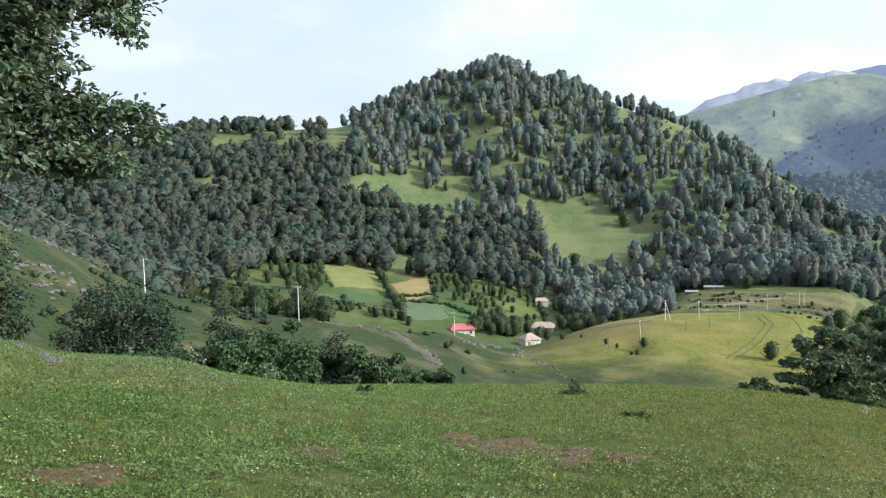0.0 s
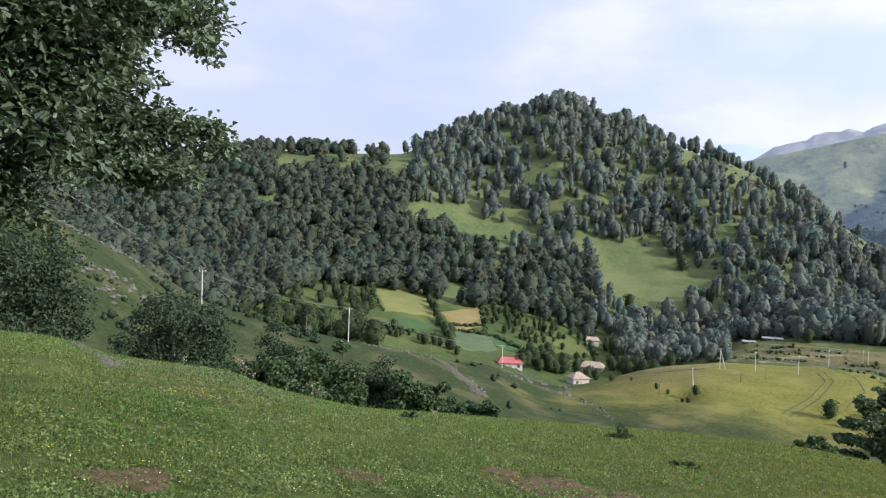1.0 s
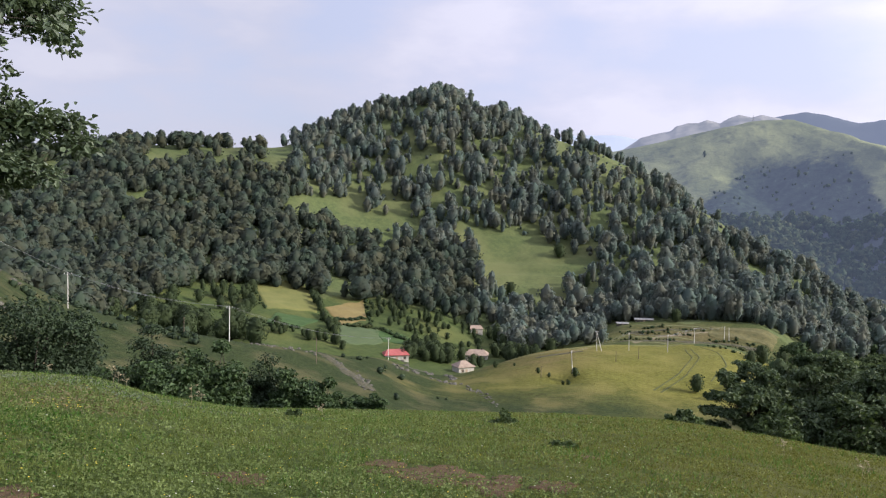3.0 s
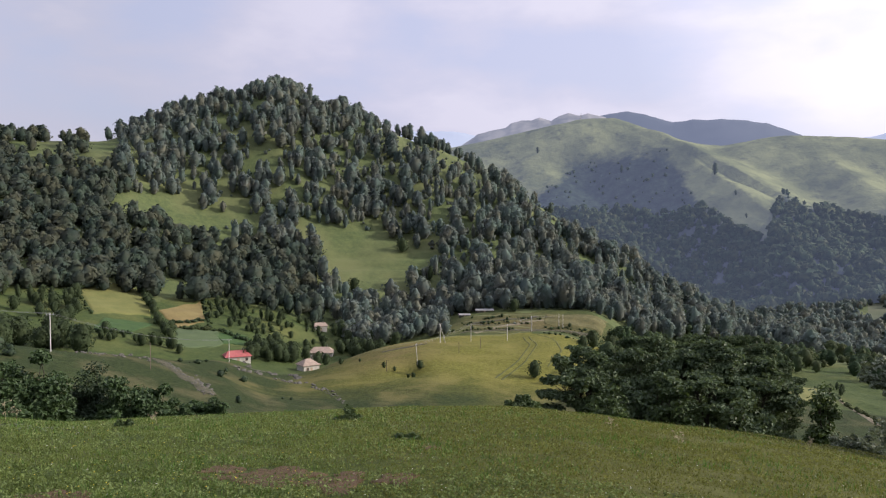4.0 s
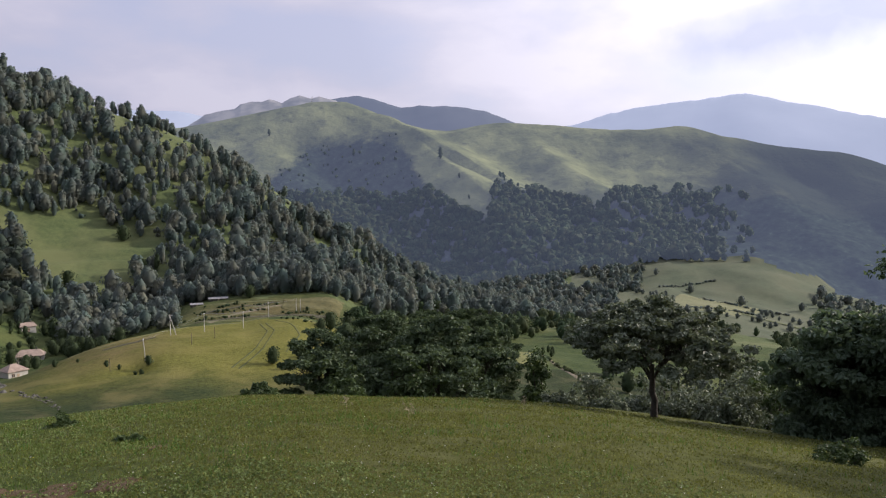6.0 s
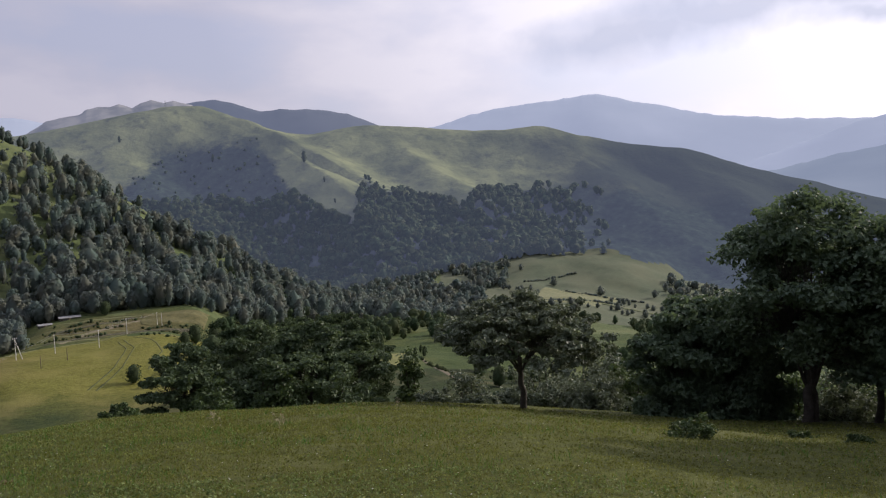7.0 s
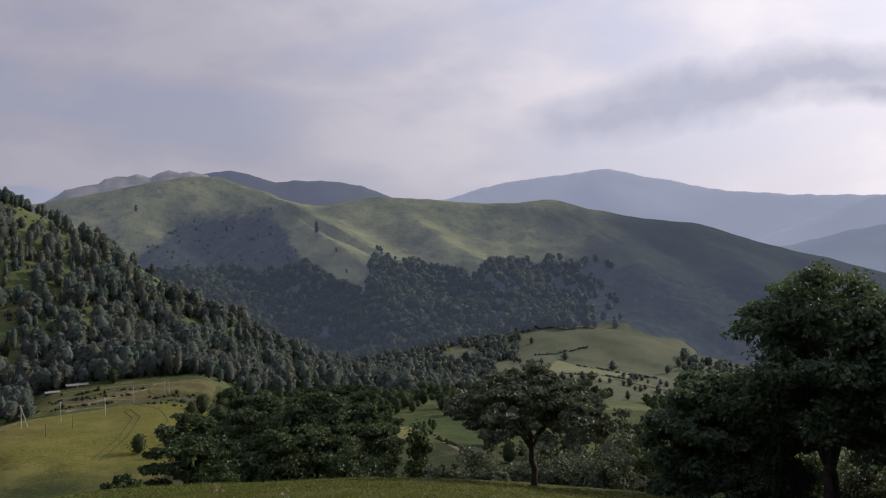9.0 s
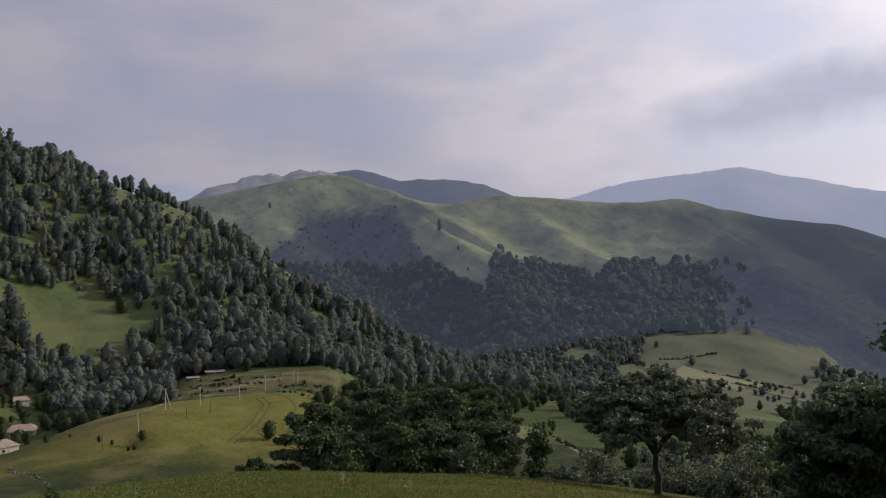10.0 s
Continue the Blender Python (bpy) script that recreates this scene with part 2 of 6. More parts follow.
def distance(name, low, high, scale, haze_glow, shade_scrub=None, wooded=None):
    """Far mountains: their own colour, and the haze before them painted as emission."""
    m, t, b = material(name)
    c = ramp(t, noise_of(t, scale, 6.0, 0.6), [(0.38, low), (0.62, high)])
    if shade_scrub:
        # cloud shade painted over the grass on the slopes beyond the last pasture
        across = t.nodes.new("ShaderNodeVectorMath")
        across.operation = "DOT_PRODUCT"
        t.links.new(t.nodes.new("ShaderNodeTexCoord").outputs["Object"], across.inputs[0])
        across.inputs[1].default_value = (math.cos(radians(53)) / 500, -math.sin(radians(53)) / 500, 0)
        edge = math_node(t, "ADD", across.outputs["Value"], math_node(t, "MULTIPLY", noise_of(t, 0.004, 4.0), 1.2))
        c = mixed(t, ramp(t, edge, [(0.5, (0, 0, 0)), (0.85, (1, 1, 1))]), c, shade_scrub)
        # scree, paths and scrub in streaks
        c = mixed(t, ramp(t, noise_of(t, 0.035, 6.0, 0.7), [(0.52, (0, 0, 0)), (0.7, (0.7, 0.7, 0.7))]), c, shade_scrub)
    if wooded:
        # dark tone of wood and scrub, also painted where the slopes lie in shade
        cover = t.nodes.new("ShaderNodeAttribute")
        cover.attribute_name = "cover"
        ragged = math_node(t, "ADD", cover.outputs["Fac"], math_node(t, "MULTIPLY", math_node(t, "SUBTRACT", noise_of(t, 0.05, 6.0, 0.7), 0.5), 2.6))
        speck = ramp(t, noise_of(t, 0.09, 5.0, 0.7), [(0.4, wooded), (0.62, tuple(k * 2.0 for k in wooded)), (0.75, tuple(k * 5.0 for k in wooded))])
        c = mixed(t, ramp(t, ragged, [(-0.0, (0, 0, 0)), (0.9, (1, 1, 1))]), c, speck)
        relief(t, b, noise_of(t, 0.022, 6.0, 0.6), 0.7, 9.0)
    t.links.new(c, b.inputs["Base Color"])
    b.inputs["Roughness"].default_value, b.inputs["Specular IOR Level"].default_value = 1.0, 0.0
    b.inputs["Emission Color"].default_value, b.inputs["Emission Strength"].default_value = (*haze_glow, 1), 1.0
    return m


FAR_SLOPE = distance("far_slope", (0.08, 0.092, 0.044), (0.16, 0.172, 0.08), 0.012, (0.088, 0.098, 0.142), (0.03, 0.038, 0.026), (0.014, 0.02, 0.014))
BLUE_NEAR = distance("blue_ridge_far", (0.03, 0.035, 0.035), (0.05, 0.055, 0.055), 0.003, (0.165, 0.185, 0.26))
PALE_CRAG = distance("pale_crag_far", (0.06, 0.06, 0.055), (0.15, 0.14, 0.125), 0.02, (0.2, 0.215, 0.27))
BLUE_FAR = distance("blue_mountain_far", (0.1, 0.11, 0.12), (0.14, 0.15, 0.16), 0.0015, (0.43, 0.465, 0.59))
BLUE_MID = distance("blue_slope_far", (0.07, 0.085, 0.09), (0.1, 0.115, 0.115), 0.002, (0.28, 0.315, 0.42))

# ---- mesh helpers ----


def mesh_of(name, verts, faces, mats, slots=None, smooth=False, normals=None):
    """A mesh from numpy arrays; faces is (n, 3) or (n, 4). normals: one for each vertex, for leaves that shade as one crown."""
    me = bpy.data.meshes.new(name)
    verts, faces = np.asarray(verts, np.float32), np.asarray(faces, np.int32)
    k = faces.shape[1]
    me.vertices.add(len(verts))
    me.vertices.foreach_set("co", verts.ravel())
    me.loops.add(faces.size)
    me.loops.foreach_set("vertex_index", faces.ravel())
    me.polygons.add(len(faces))
    me.polygons.foreach_set("loop_start", np.arange(0, faces.size, k, dtype=np.int32))
    me.polygons.foreach_set("loop_total", np.full(len(faces), k, np.int32))
    for m in mats if isinstance(mats, (list, tuple)) else [mats]:
        me.materials.append(m)
    if slots is not None:
        me.polygons.foreach_set("material_index", np.asarray(slots, np.int32))
    me.polygons.foreach_set("use_smooth", np.full(len(faces), smooth))
    me.update(calc_edges=True)
    if normals is None:
        me.validate()
    else:
        me.normals_split_custom_set_from_vertices(np.asarray(normals, np.float32))
    return me


def from_bm(name, bm, mat):
    me = bpy.data.meshes.new(name)
    bm.to_mesh(me)
    bm.free()
    me.materials.append(mat)
    return me


def part(name, me, parent, label=""):
    ob = new(name, me)
    ob.parent = parent
    if label:
        ob["label"] = label
    return ob


def base(name, m, label, category, group="", kind=""):
    ob = new(name)
    ob.empty_display_size = 0.3
    ob.matrix_basis = m
    return tagged(ob, label, category, group, kind)


def lattice(ix, iy, seed):
    h = (ix.astype(np.int64) * 374761393 + iy.astype(np.int64) * 668265263 + seed * 1274126177) & 0x7FFFFFFF
    h = ((h ^ (h >> 13)) * 1274126177) & 0x7FFFFFFF
    return ((h ^ (h >> 16)) & 0xFFFF) / 65535.0


def value_noise(x, y, seed):
    x, y = np.asarray(x, float), np.asarray(y, float)
    ix, iy = np.floor(x), np.floor(y)
    u, v = x - ix, y - iy
    u, v = u * u * (3 - 2 * u), v * v * (3 - 2 * v)
    a, b = lattice(ix, iy, seed), lattice(ix + 1, iy, seed)
    c, d = lattice(ix, iy + 1, seed), lattice(ix + 1, iy + 1, seed)
    return (a + (b - a) * u) * (1 - v) + (c + (d - c) * u) * v - 0.5


def fbm(x, y, size, seed, octaves=4):
    total = 0
    for k in range(octaves):
        total = total + value_noise(x / size * 2 ** k + 17.3 * k, y / size * 2 ** k - 9.1 * k, seed + k) / 2 ** k
    return total


# ---- the lie of the land ----
# Every line runs round the viewpoint: bearing (degrees right of the first view), distance, angle up from the eye.
EDGE = [(-180, 40, 5), (-120, 38, 4), (-80, 36, 1), (-55, 34, -4), (-33, 34, -8), (-30.4, 34, -8.4), (-27, 35, -9.8), (-20, 36, -10.9), (-16, 37, -12.3),
        (-10, 38, -13.5), (0, 39, -13.95), (9, 40, -13.95), (21, 40, -13.8), (31, 40, -14.45), (43, 40, -14.9), (52, 40, -15.6), (60, 41, -16.1),
        (68, 42, -16.15), (82, 44, -15.2), (100, 44, -12), (125, 40, -5), (150, 40, 2), (180, 40, 5)]
DROP = [(-180, 75, 8), (-120, 70, 6), (-80, 70, 2), (-55, 70, -5), (-33, 70, -10), (-24, 70, -12.5), (-16, 72, -14.5), (-8, 75, -16), (0, 78, -16.3), (20, 80, -16.5),
        (40, 80, -17), (60, 80, -18), (82, 84, -17.5), (110, 80, -12), (150, 75, 3), (180, 75, 8)]
TROUGH = [(-180, 150, 10), (-120, 140, 8), (-80, 130, 3), (-55, 120, -4), (-33, 120, -7), (-27, 125, -9.5), (-20, 135, -12.5), (-10, 150, -14.1), (0, 165, -14.5), (9, 200, -14.6),
          (21, 220, -14.5), (31, 220, -15.0), (43, 220, -15.3), (60, 200, -16.5), (82, 200, -16.5), (110, 180, -12), (150, 150, 4), (180, 150, 10)]
SPUR = [(-180, 260, 10), (-120, 240, 9), (-80, 220, 7), (-50, 200, 5), (-36, 195, 2.5), (-32, 198, 0.8), (-30.5, 200, -0.8), (-27.3, 205, -2.3), (-24, 212, -4.45), (-21.4, 222, -6.15), (-15.7, 212, -7.85),
        (-10.9, 205, -8.9), (-4.8, 228, -9.85), (0.3, 272, -10.4), (3.2, 300, -11.1), (5.7, 305, -11.35), (7.7, 315, -10.7), (11.3, 322, -9.75), (14.4, 325, -9.2),
        (18.4, 338, -8.7), (22.8, 345, -8.5), (25.7, 345, -8.75), (27.3, 340, -9.5), (31, 335, -11), (40, 330, -11.6), (60, 350, -12.5), (82, 360, -13), (110, 320, -10), (150, 270, 4), (180, 260, 10)]
VALLEY = [(-180, 400, 10), (-80, 330, 5), (-36, 300, -1), (-31, 300, -3), (-21, 300, -7.3), (-15, 300, -8.9), (-10, 300, -9.6), (-4.8, 315, -10.2), (1, 335, -10.5), (6.5, 365, -10.9), (11, 380, -10.2),
          (18, 390, -9.1), (25, 400, -9.1), (30, 410, -10.3), (40, 420, -10.0), (50, 430, -10.3), (60, 450, -10.8), (82, 500, -11.5), (110, 480, -8), (150, 420, 4), (180, 400, 10)]
FOOT = [(-180, 560, 10), (-80, 480, 5), (-36, 440, 0), (-30, 440, -2), (-22, 440, -3.6), (-16.7, 445, -4.0), (-12.7, 450, -4.6), (-8.7, 450, -4.9), (-3.7, 450, -5.9), (0.5, 450, -6.5), (4.7, 450, -7.0),
        (7.2, 450, -8.2), (10, 450, -8.6), (13, 450, -8.6), (17, 450, -7.7), (20, 450, -7.35), (27.7, 450, -7.5), (32, 480, -9), (37, 505, -9.3), (45, 540, -9.2), (55, 600, -9.6), (62, 620, -10),
        (82, 650, -10.5), (110, 620, -7), (150, 580, 4), (180, 560, 10)]
FLANK = [(-180, 660, 10), (-80, 580, 5), (-36, 560, 1.2), (-24, 560, 0.3), (-16, 560, 0.4), (-8, 560, 0.2), (0, 555, -2), (5, 550, -3.3), (10, 550, -4), (14, 550, -4.1), (20, 555, -3.6),
         (28, 575, -4.9), (33, 595, -6.6), (37, 610, -8), (41, 640, -8.8), (47, 660, -8.6), (55, 690, -8.2), (62, 690, -9), (82, 700, -10), (110, 680, -6), (150, 660, 4), (180, 660, 10)]
RIDGE = [(-180, 800, 10), (-80, 760, 4), (-40, 740, 2.2), (-33, 745, 2.7), (-24, 750, 3.8), (-17.8, 750, 4.8), (-12, 750, 4.9), (-7.5, 755, 5.2), (-5.4, 760, 6.1), (-0.8, 775, 7.6), (3, 790, 8.8),
         (4.6, 790, 9.2), (7.5, 790, 7.9), (12.5, 785, 6.1), (16.2, 775, 4.9), (19.2, 765, 3.3), (22.3, 750, 1.6), (25, 735, -0.4), (29, 715, -2.7), (33, 695, -5.3), (36.5, 685, -7.2),
         (40, 700, -8.1), (47, 745, -7.4), (52, 765, -7), (60, 765, -8), (70, 770, -9), (82, 780, -10), (110, 800, -5), (150, 800, 5), (180, 800, 10)]
BACK = [(-180, 1000, 8), (-40, 950, -2), (0, 980, 2), (10, 980, 1), (20, 950, -2), (29, 900, -6), (36, 880, -7.5), (42, 900, -6.5), (49, 910, -5.5), (52, 910, -4.8), (58, 910, -5.2), (63, 920, -6.7),
        (70, 950, -7.5), (82, 960, -9), (110, 1000, -4), (180, 1000, 8)]
FAR_FLANK = [(-180, 1250, 5), (0, 1200, 0), (20, 1200, -0.2), (25, 1180, -1.2), (28, 1150, -2.6), (31, 1130, -3.4), (36, 1100, -3.6), (39.4, 1150, -2.0), (44, 1120, -3.2), (48.6, 1150, -2.2),
             (52, 1120, -3.0), (56, 1120, -3.4), (61, 1150, -3.8), (70, 1150, -5.2), (82, 1150, -5.8), (110, 1200, -2), (180, 1250, 5)]
FAR_SHOULDER = [(-180, 1400, 5), (0, 1350, 2), (20, 1350, 2.8), (25, 1340, 3.2), (28, 1320, 2.6), (31, 1320, 1.6), (34, 1330, 1.2), (37, 1330, 1.8), (39.5, 1350, 2.1), (43, 1330, 1.4), (46, 1340, 1.6), (49, 1340, 1.7),
                (52, 1340, 1.4), (56, 1330, 0.6), (61, 1340, -0.6), (67, 1340, -2.0), (82, 1350, -3.8), (110, 1350, 0), (180, 1400, 5)]
FAR_CREST = [(-180, 1600, 5), (0, 1550, 4), (15, 1520, 5.0), (18.3, 1500, 5.35), (21.2, 1500, 6.0), (25, 1500, 6.85), (27.1, 1500, 7.25), (29, 1500, 7.1), (31.5, 1500, 5.9), (35.5, 1520, 4.9), (40.6, 1500, 5.55), (46, 1500, 5.0),
             (50, 1500, 4.6), (52.8, 1500, 4.85), (55.7, 1500, 4.1), (60.2, 1500, 3.0), (63.5, 1500, 2.65), (67, 1500, 1.2), (71, 1500, 0), (76, 1500, -1.6), (82, 1500, -2.5), (110, 1500, 1), (180, 1600, 5)]
LINES = [EDGE, DROP, TROUGH, SPUR, VALLEY, FOOT, FLANK, RIDGE, BACK, FAR_FLANK, FAR_SHOULDER, FAR_CREST]

AZ = np.concatenate([np.arange(-180, -40, 2.0), np.arange(-40, 92, 0.4), np.arange(92, 180.1, 2.0)])
RR = np.concatenate([[0.001], np.linspace(0.6, 60, 80), np.geomspace(61, 296, 52), np.linspace(300, 470, 64), np.linspace(474, 830, 90), np.linspace(838, 1560, 88), np.geomspace(1600, 4700, 15)])


def heights():
    fine = np.arange(-180, 180.01, 0.2)
    width = np.exp(-0.5 * (np.arange(-8, 9) * 0.2 / 0.7) ** 2)
    width /= width.sum()
    rows_r, rows_z = [np.full(len(AZ), 0.0), np.full(len(AZ), 16.0)], [np.full(len(AZ), 0.0), None]
    for line in LINES:
        a = np.array(line, float)
        r, e = np.interp(fine, a[:, 0], a[:, 1]), np.interp(fine, a[:, 0], a[:, 2])
        r, e = (np.convolve(np.pad(v, 8, "edge"), width, "valid") for v in (r, e))
        r, e = np.interp(AZ, fine, r), np.interp(AZ, fine, e)
        rows_r.append(r)
        rows_z.append(EYE + r * np.tan(np.radians(e)))
    # the meadow is slightly domed: less steep at the viewpoint than at its edge
    rows_z[1] = rows_z[2] * 0.355
    rows_r += [np.full(len(AZ), 1950.0), np.full(len(AZ), 5000.0)]
    rows_z += [rows_z[-1] * 0.3 - 40, np.zeros(len(AZ))]
    kr, kz = np.array(rows_r).T, np.array(rows_z).T
    step = np.diff(kr, axis=1)
    slope = np.diff(kz, axis=1) / step
    left, right = slope[:, :-1], slope[:, 1:]
    inner = np.where(left * right > 0, 2 * left * right / np.where(left + right == 0, 1, left + right), 0)
    m = np.concatenate([slope[:, :1], inner, slope[:, -1:]], axis=1)
    m[:, 1] = 0.5 * (slope[:, 0] + slope[:, 1])
    m[:, 2] = np.tan(np.radians(-13.5)) * (AZ > -20) * (AZ < 100) + m[:, 2] * ~((AZ > -20) & (AZ < 100))
    out = np.zeros((len(AZ), len(RR)))
    for i in range(len(AZ)):
        k = np.clip(np.searchsorted(kr[i], RR) - 1, 0, kr.shape[1] - 2)
        h = step[i, k]
        u = (RR - kr[i, k]) / h
        out[i] = ((1 + 2 * u) * (1 - u) ** 2 * kz[i, k] + u * (1 - u) ** 2 * h * m[i, k]
                  + u * u * (3 - 2 * u) * kz[i, k + 1] + u * u * (u - 1) * h * m[i, k + 1])
    return out


A2, R2 = np.meshgrid(np.radians(AZ), RR, indexing="ij")
GX, GY = R2 * np.sin(A2), R2 * np.cos(A2)
GZ = heights()
GZ += fbm(GX, GY, 3.0, 3, 3) * 0.10 * np.clip(R2 / 10, 0.3, 1) + fbm(GX, GY, 40.0, 5, 4) * np.clip((R2 - 60) * 0.012, 0, 3.0)
# farm terraces behind the round hill, one step above the other
farm = np.clip((A2 - radians(16)) * 30, 0, 1) * np.clip((radians(29.5) - A2) * 30, 0, 1) * np.clip((470 - R2) / 14, 0, 1)
for step, high in ((401, 1.0), (413, 1.1), (425, 1.2), (437, 1.1)):
    lip = step + 6 * fbm(np.degrees(A2), R2 * 0, 2.5, step, 3)
    GZ += farm * high * (np.clip((R2 - lip) / 2.8, 0, 1) - 0.35 * np.clip((R2 - lip) / 12, 0, 1))
GZ += fbm(GX, GY, 160.0, 9, 4) * np.clip((R2 - 450) * 0.03, 0, 14) * np.clip((1500 - R2) / 200, 0.15, 1)


def spur(a0, r0, a1, r1, high, wide):
    """Raises a rib of land between two points of the plan."""
    p, q = (np.array((math.sin(radians(a)) * r, math.cos(radians(a)) * r)) for a, r in ((a0, r0), (a1, r1)))
    d = q - p
    u = np.clip(((GX - p[0]) * d[0] + (GY - p[1]) * d[1]) / (d @ d), 0, 1)
    off = np.hypot(GX - p[0] - u * d[0], GY - p[1] - u * d[1])
    return high * np.exp(-np.abs(off / wide) ** 1.5) * (0.25 + 0.75 * np.sin(np.pi * np.clip(u, 0.05, 0.95)))


for rib in ((13.2, 276, 14.2, 266, -3.4, 6), (12, 720, 17, 600, 9, 25), (20, 700, 26, 590, 8, 22), (3, 720, 6, 580, 9, 28), (-9, 690, -5, 540, 10, 30), (-20, 690, -16, 530, 10, 30)):
    GZ += spur(*rib)

# old terraces on the wooded hill
on_hill = np.clip((R2 - 470) / 30, 0, 1) * np.clip((790 - R2) / 30, 0, 1) * np.clip((A2 - radians(-8)) * 12, 0, 1) * np.clip((radians(44) - A2) * 12, 0, 1)
GZ += on_hill * 0.9 * np.sin(2 * np.pi * (GZ + 2.5 * fbm(GX, GY, 45, 14, 2)) / 6.5)


def tent(points, left, right):
    """A mountain rib: a crest through points (bearing, angle up, distance), falling away by one slope on its left and another on its right."""
    best = np.full(GX.shape, -1e4)
    p = [np.array((r * math.sin(radians(a)), r * math.cos(radians(a)), EYE + r * math.tan(radians(e)))) for a, e, r in points]
    for a, b in zip(p, p[1:]):
        d = (b - a)[:2]
        u = np.clip(((GX - a[0]) * d[0] + (GY - a[1]) * d[1]) / (d @ d), 0, 1)
        ox, oy = GX - a[0] - u * d[0], GY - a[1] - u * d[1]
        off = np.hypot(ox, oy)
        side = d[0] * oy - d[1] * ox
        fall = np.where(side > 0, right, left) * np.sqrt(off * off + 400) - 20 * right
        best = np.maximum(best, a[2] + u * (b[2] - a[2]) - fall)
    return best


far_land = np.clip((R2 - 900) / 60, 0, 1) * np.clip((1545 - R2) / 40, 0, 1)
gullies = fbm(GX, GY, 120.0, 71, 4) * 22 - 9 * np.abs(fbm(GX, GY, 70.0, 75, 3))
GZ += far_land * gullies * np.clip((1490 - R2) / 120, 0.1, 1)
for crest, left, right in ((((28.5, 6.9, 1480), (30.8, 6.4, 1430), (32.9, 5.45, 1370), (35.9, 2.65, 1240), (38.3, -0.2, 1120), (39.6, -2.8, 1030), (41, -5.6, 950)), 0.85, 0.5),
                           (((38.7, 5.3, 1490), (40.8, 4.6, 1440), (42.8, 3.5, 1380), (45.7, 1.7, 1270), (47.6, -0.1, 1180), (49.4, -2.6, 1080), (50.6, -4.4, 985)), 0.7, 0.5),
                           (((52.3, 4.5, 1490), (54.5, 3.4, 1430), (57, 1.6, 1330), (60, -1.0, 1200), (63, -4.0, 1070)), 0.6, 0.5),
                           (((60.6, 2.6, 1490), (64, 1.0, 1400), (68, -1.6, 1270), (72, -4.6, 1120)), 0.6, 0.5),
                           (((21.2, 5.6, 1490), (22.8, 3.8, 1380), (24.6, 1.6, 1260), (26.6, -1.0, 1140)), 0.6, 0.5)):
    rise = (tent(crest, left, right) + 0.5 * gullies - GZ) * 0.16
    GZ += far_land * np.where(rise > 20, rise, np.log1p(np.exp(np.minimum(rise, 20)))) / 0.16


def ground_z(x, y):
    """Height of the land at x, y (arrays or numbers)."""
    x, y = np.asarray(x, float), np.asarray(y, float)
    a, r = np.degrees(np.arctan2(x, y)), np.hypot(x, y)
    i = np.clip(np.searchsorted(AZ, a) - 1, 0, len(AZ) - 2)
    j = np.clip(np.searchsorted(RR, r) - 1, 0, len(RR) - 2)
    u = np.clip((a - AZ[i]) / (AZ[i + 1] - AZ[i]), 0, 1)
    v = np.clip((r - RR[j]) / (RR[j + 1] - RR[j]), 0, 1)
    return (GZ[i, j] * (1 - u) + GZ[i + 1, j] * u) * (1 - v) + (GZ[i, j + 1] * (1 - u) + GZ[i + 1, j + 1] * u) * v


def place(az, r):
    """The point of the ground at a bearing and distance."""
    x, y = r * math.sin(radians(az)), r * math.cos(radians(az))
    return Vector((x, y, float(ground_z(x, y))))


# upper limit of wood, scrub and painted shade on the far hills: bearing, angle up
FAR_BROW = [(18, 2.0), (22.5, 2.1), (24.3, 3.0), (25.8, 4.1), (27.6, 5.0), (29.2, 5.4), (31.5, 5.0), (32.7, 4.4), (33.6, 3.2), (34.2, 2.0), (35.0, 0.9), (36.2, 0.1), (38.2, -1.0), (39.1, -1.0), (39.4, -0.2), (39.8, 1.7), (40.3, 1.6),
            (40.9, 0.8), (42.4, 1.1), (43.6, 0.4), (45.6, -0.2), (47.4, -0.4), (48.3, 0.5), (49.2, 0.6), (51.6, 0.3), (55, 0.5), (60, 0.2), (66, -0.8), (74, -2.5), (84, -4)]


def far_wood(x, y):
    """How deep a place on the far hills lies under the upper limit of the wood and painted shade, in degrees."""
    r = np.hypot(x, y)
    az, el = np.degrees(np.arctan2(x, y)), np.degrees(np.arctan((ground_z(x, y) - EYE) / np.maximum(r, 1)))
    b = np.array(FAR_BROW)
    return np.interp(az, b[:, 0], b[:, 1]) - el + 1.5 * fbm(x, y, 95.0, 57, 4)


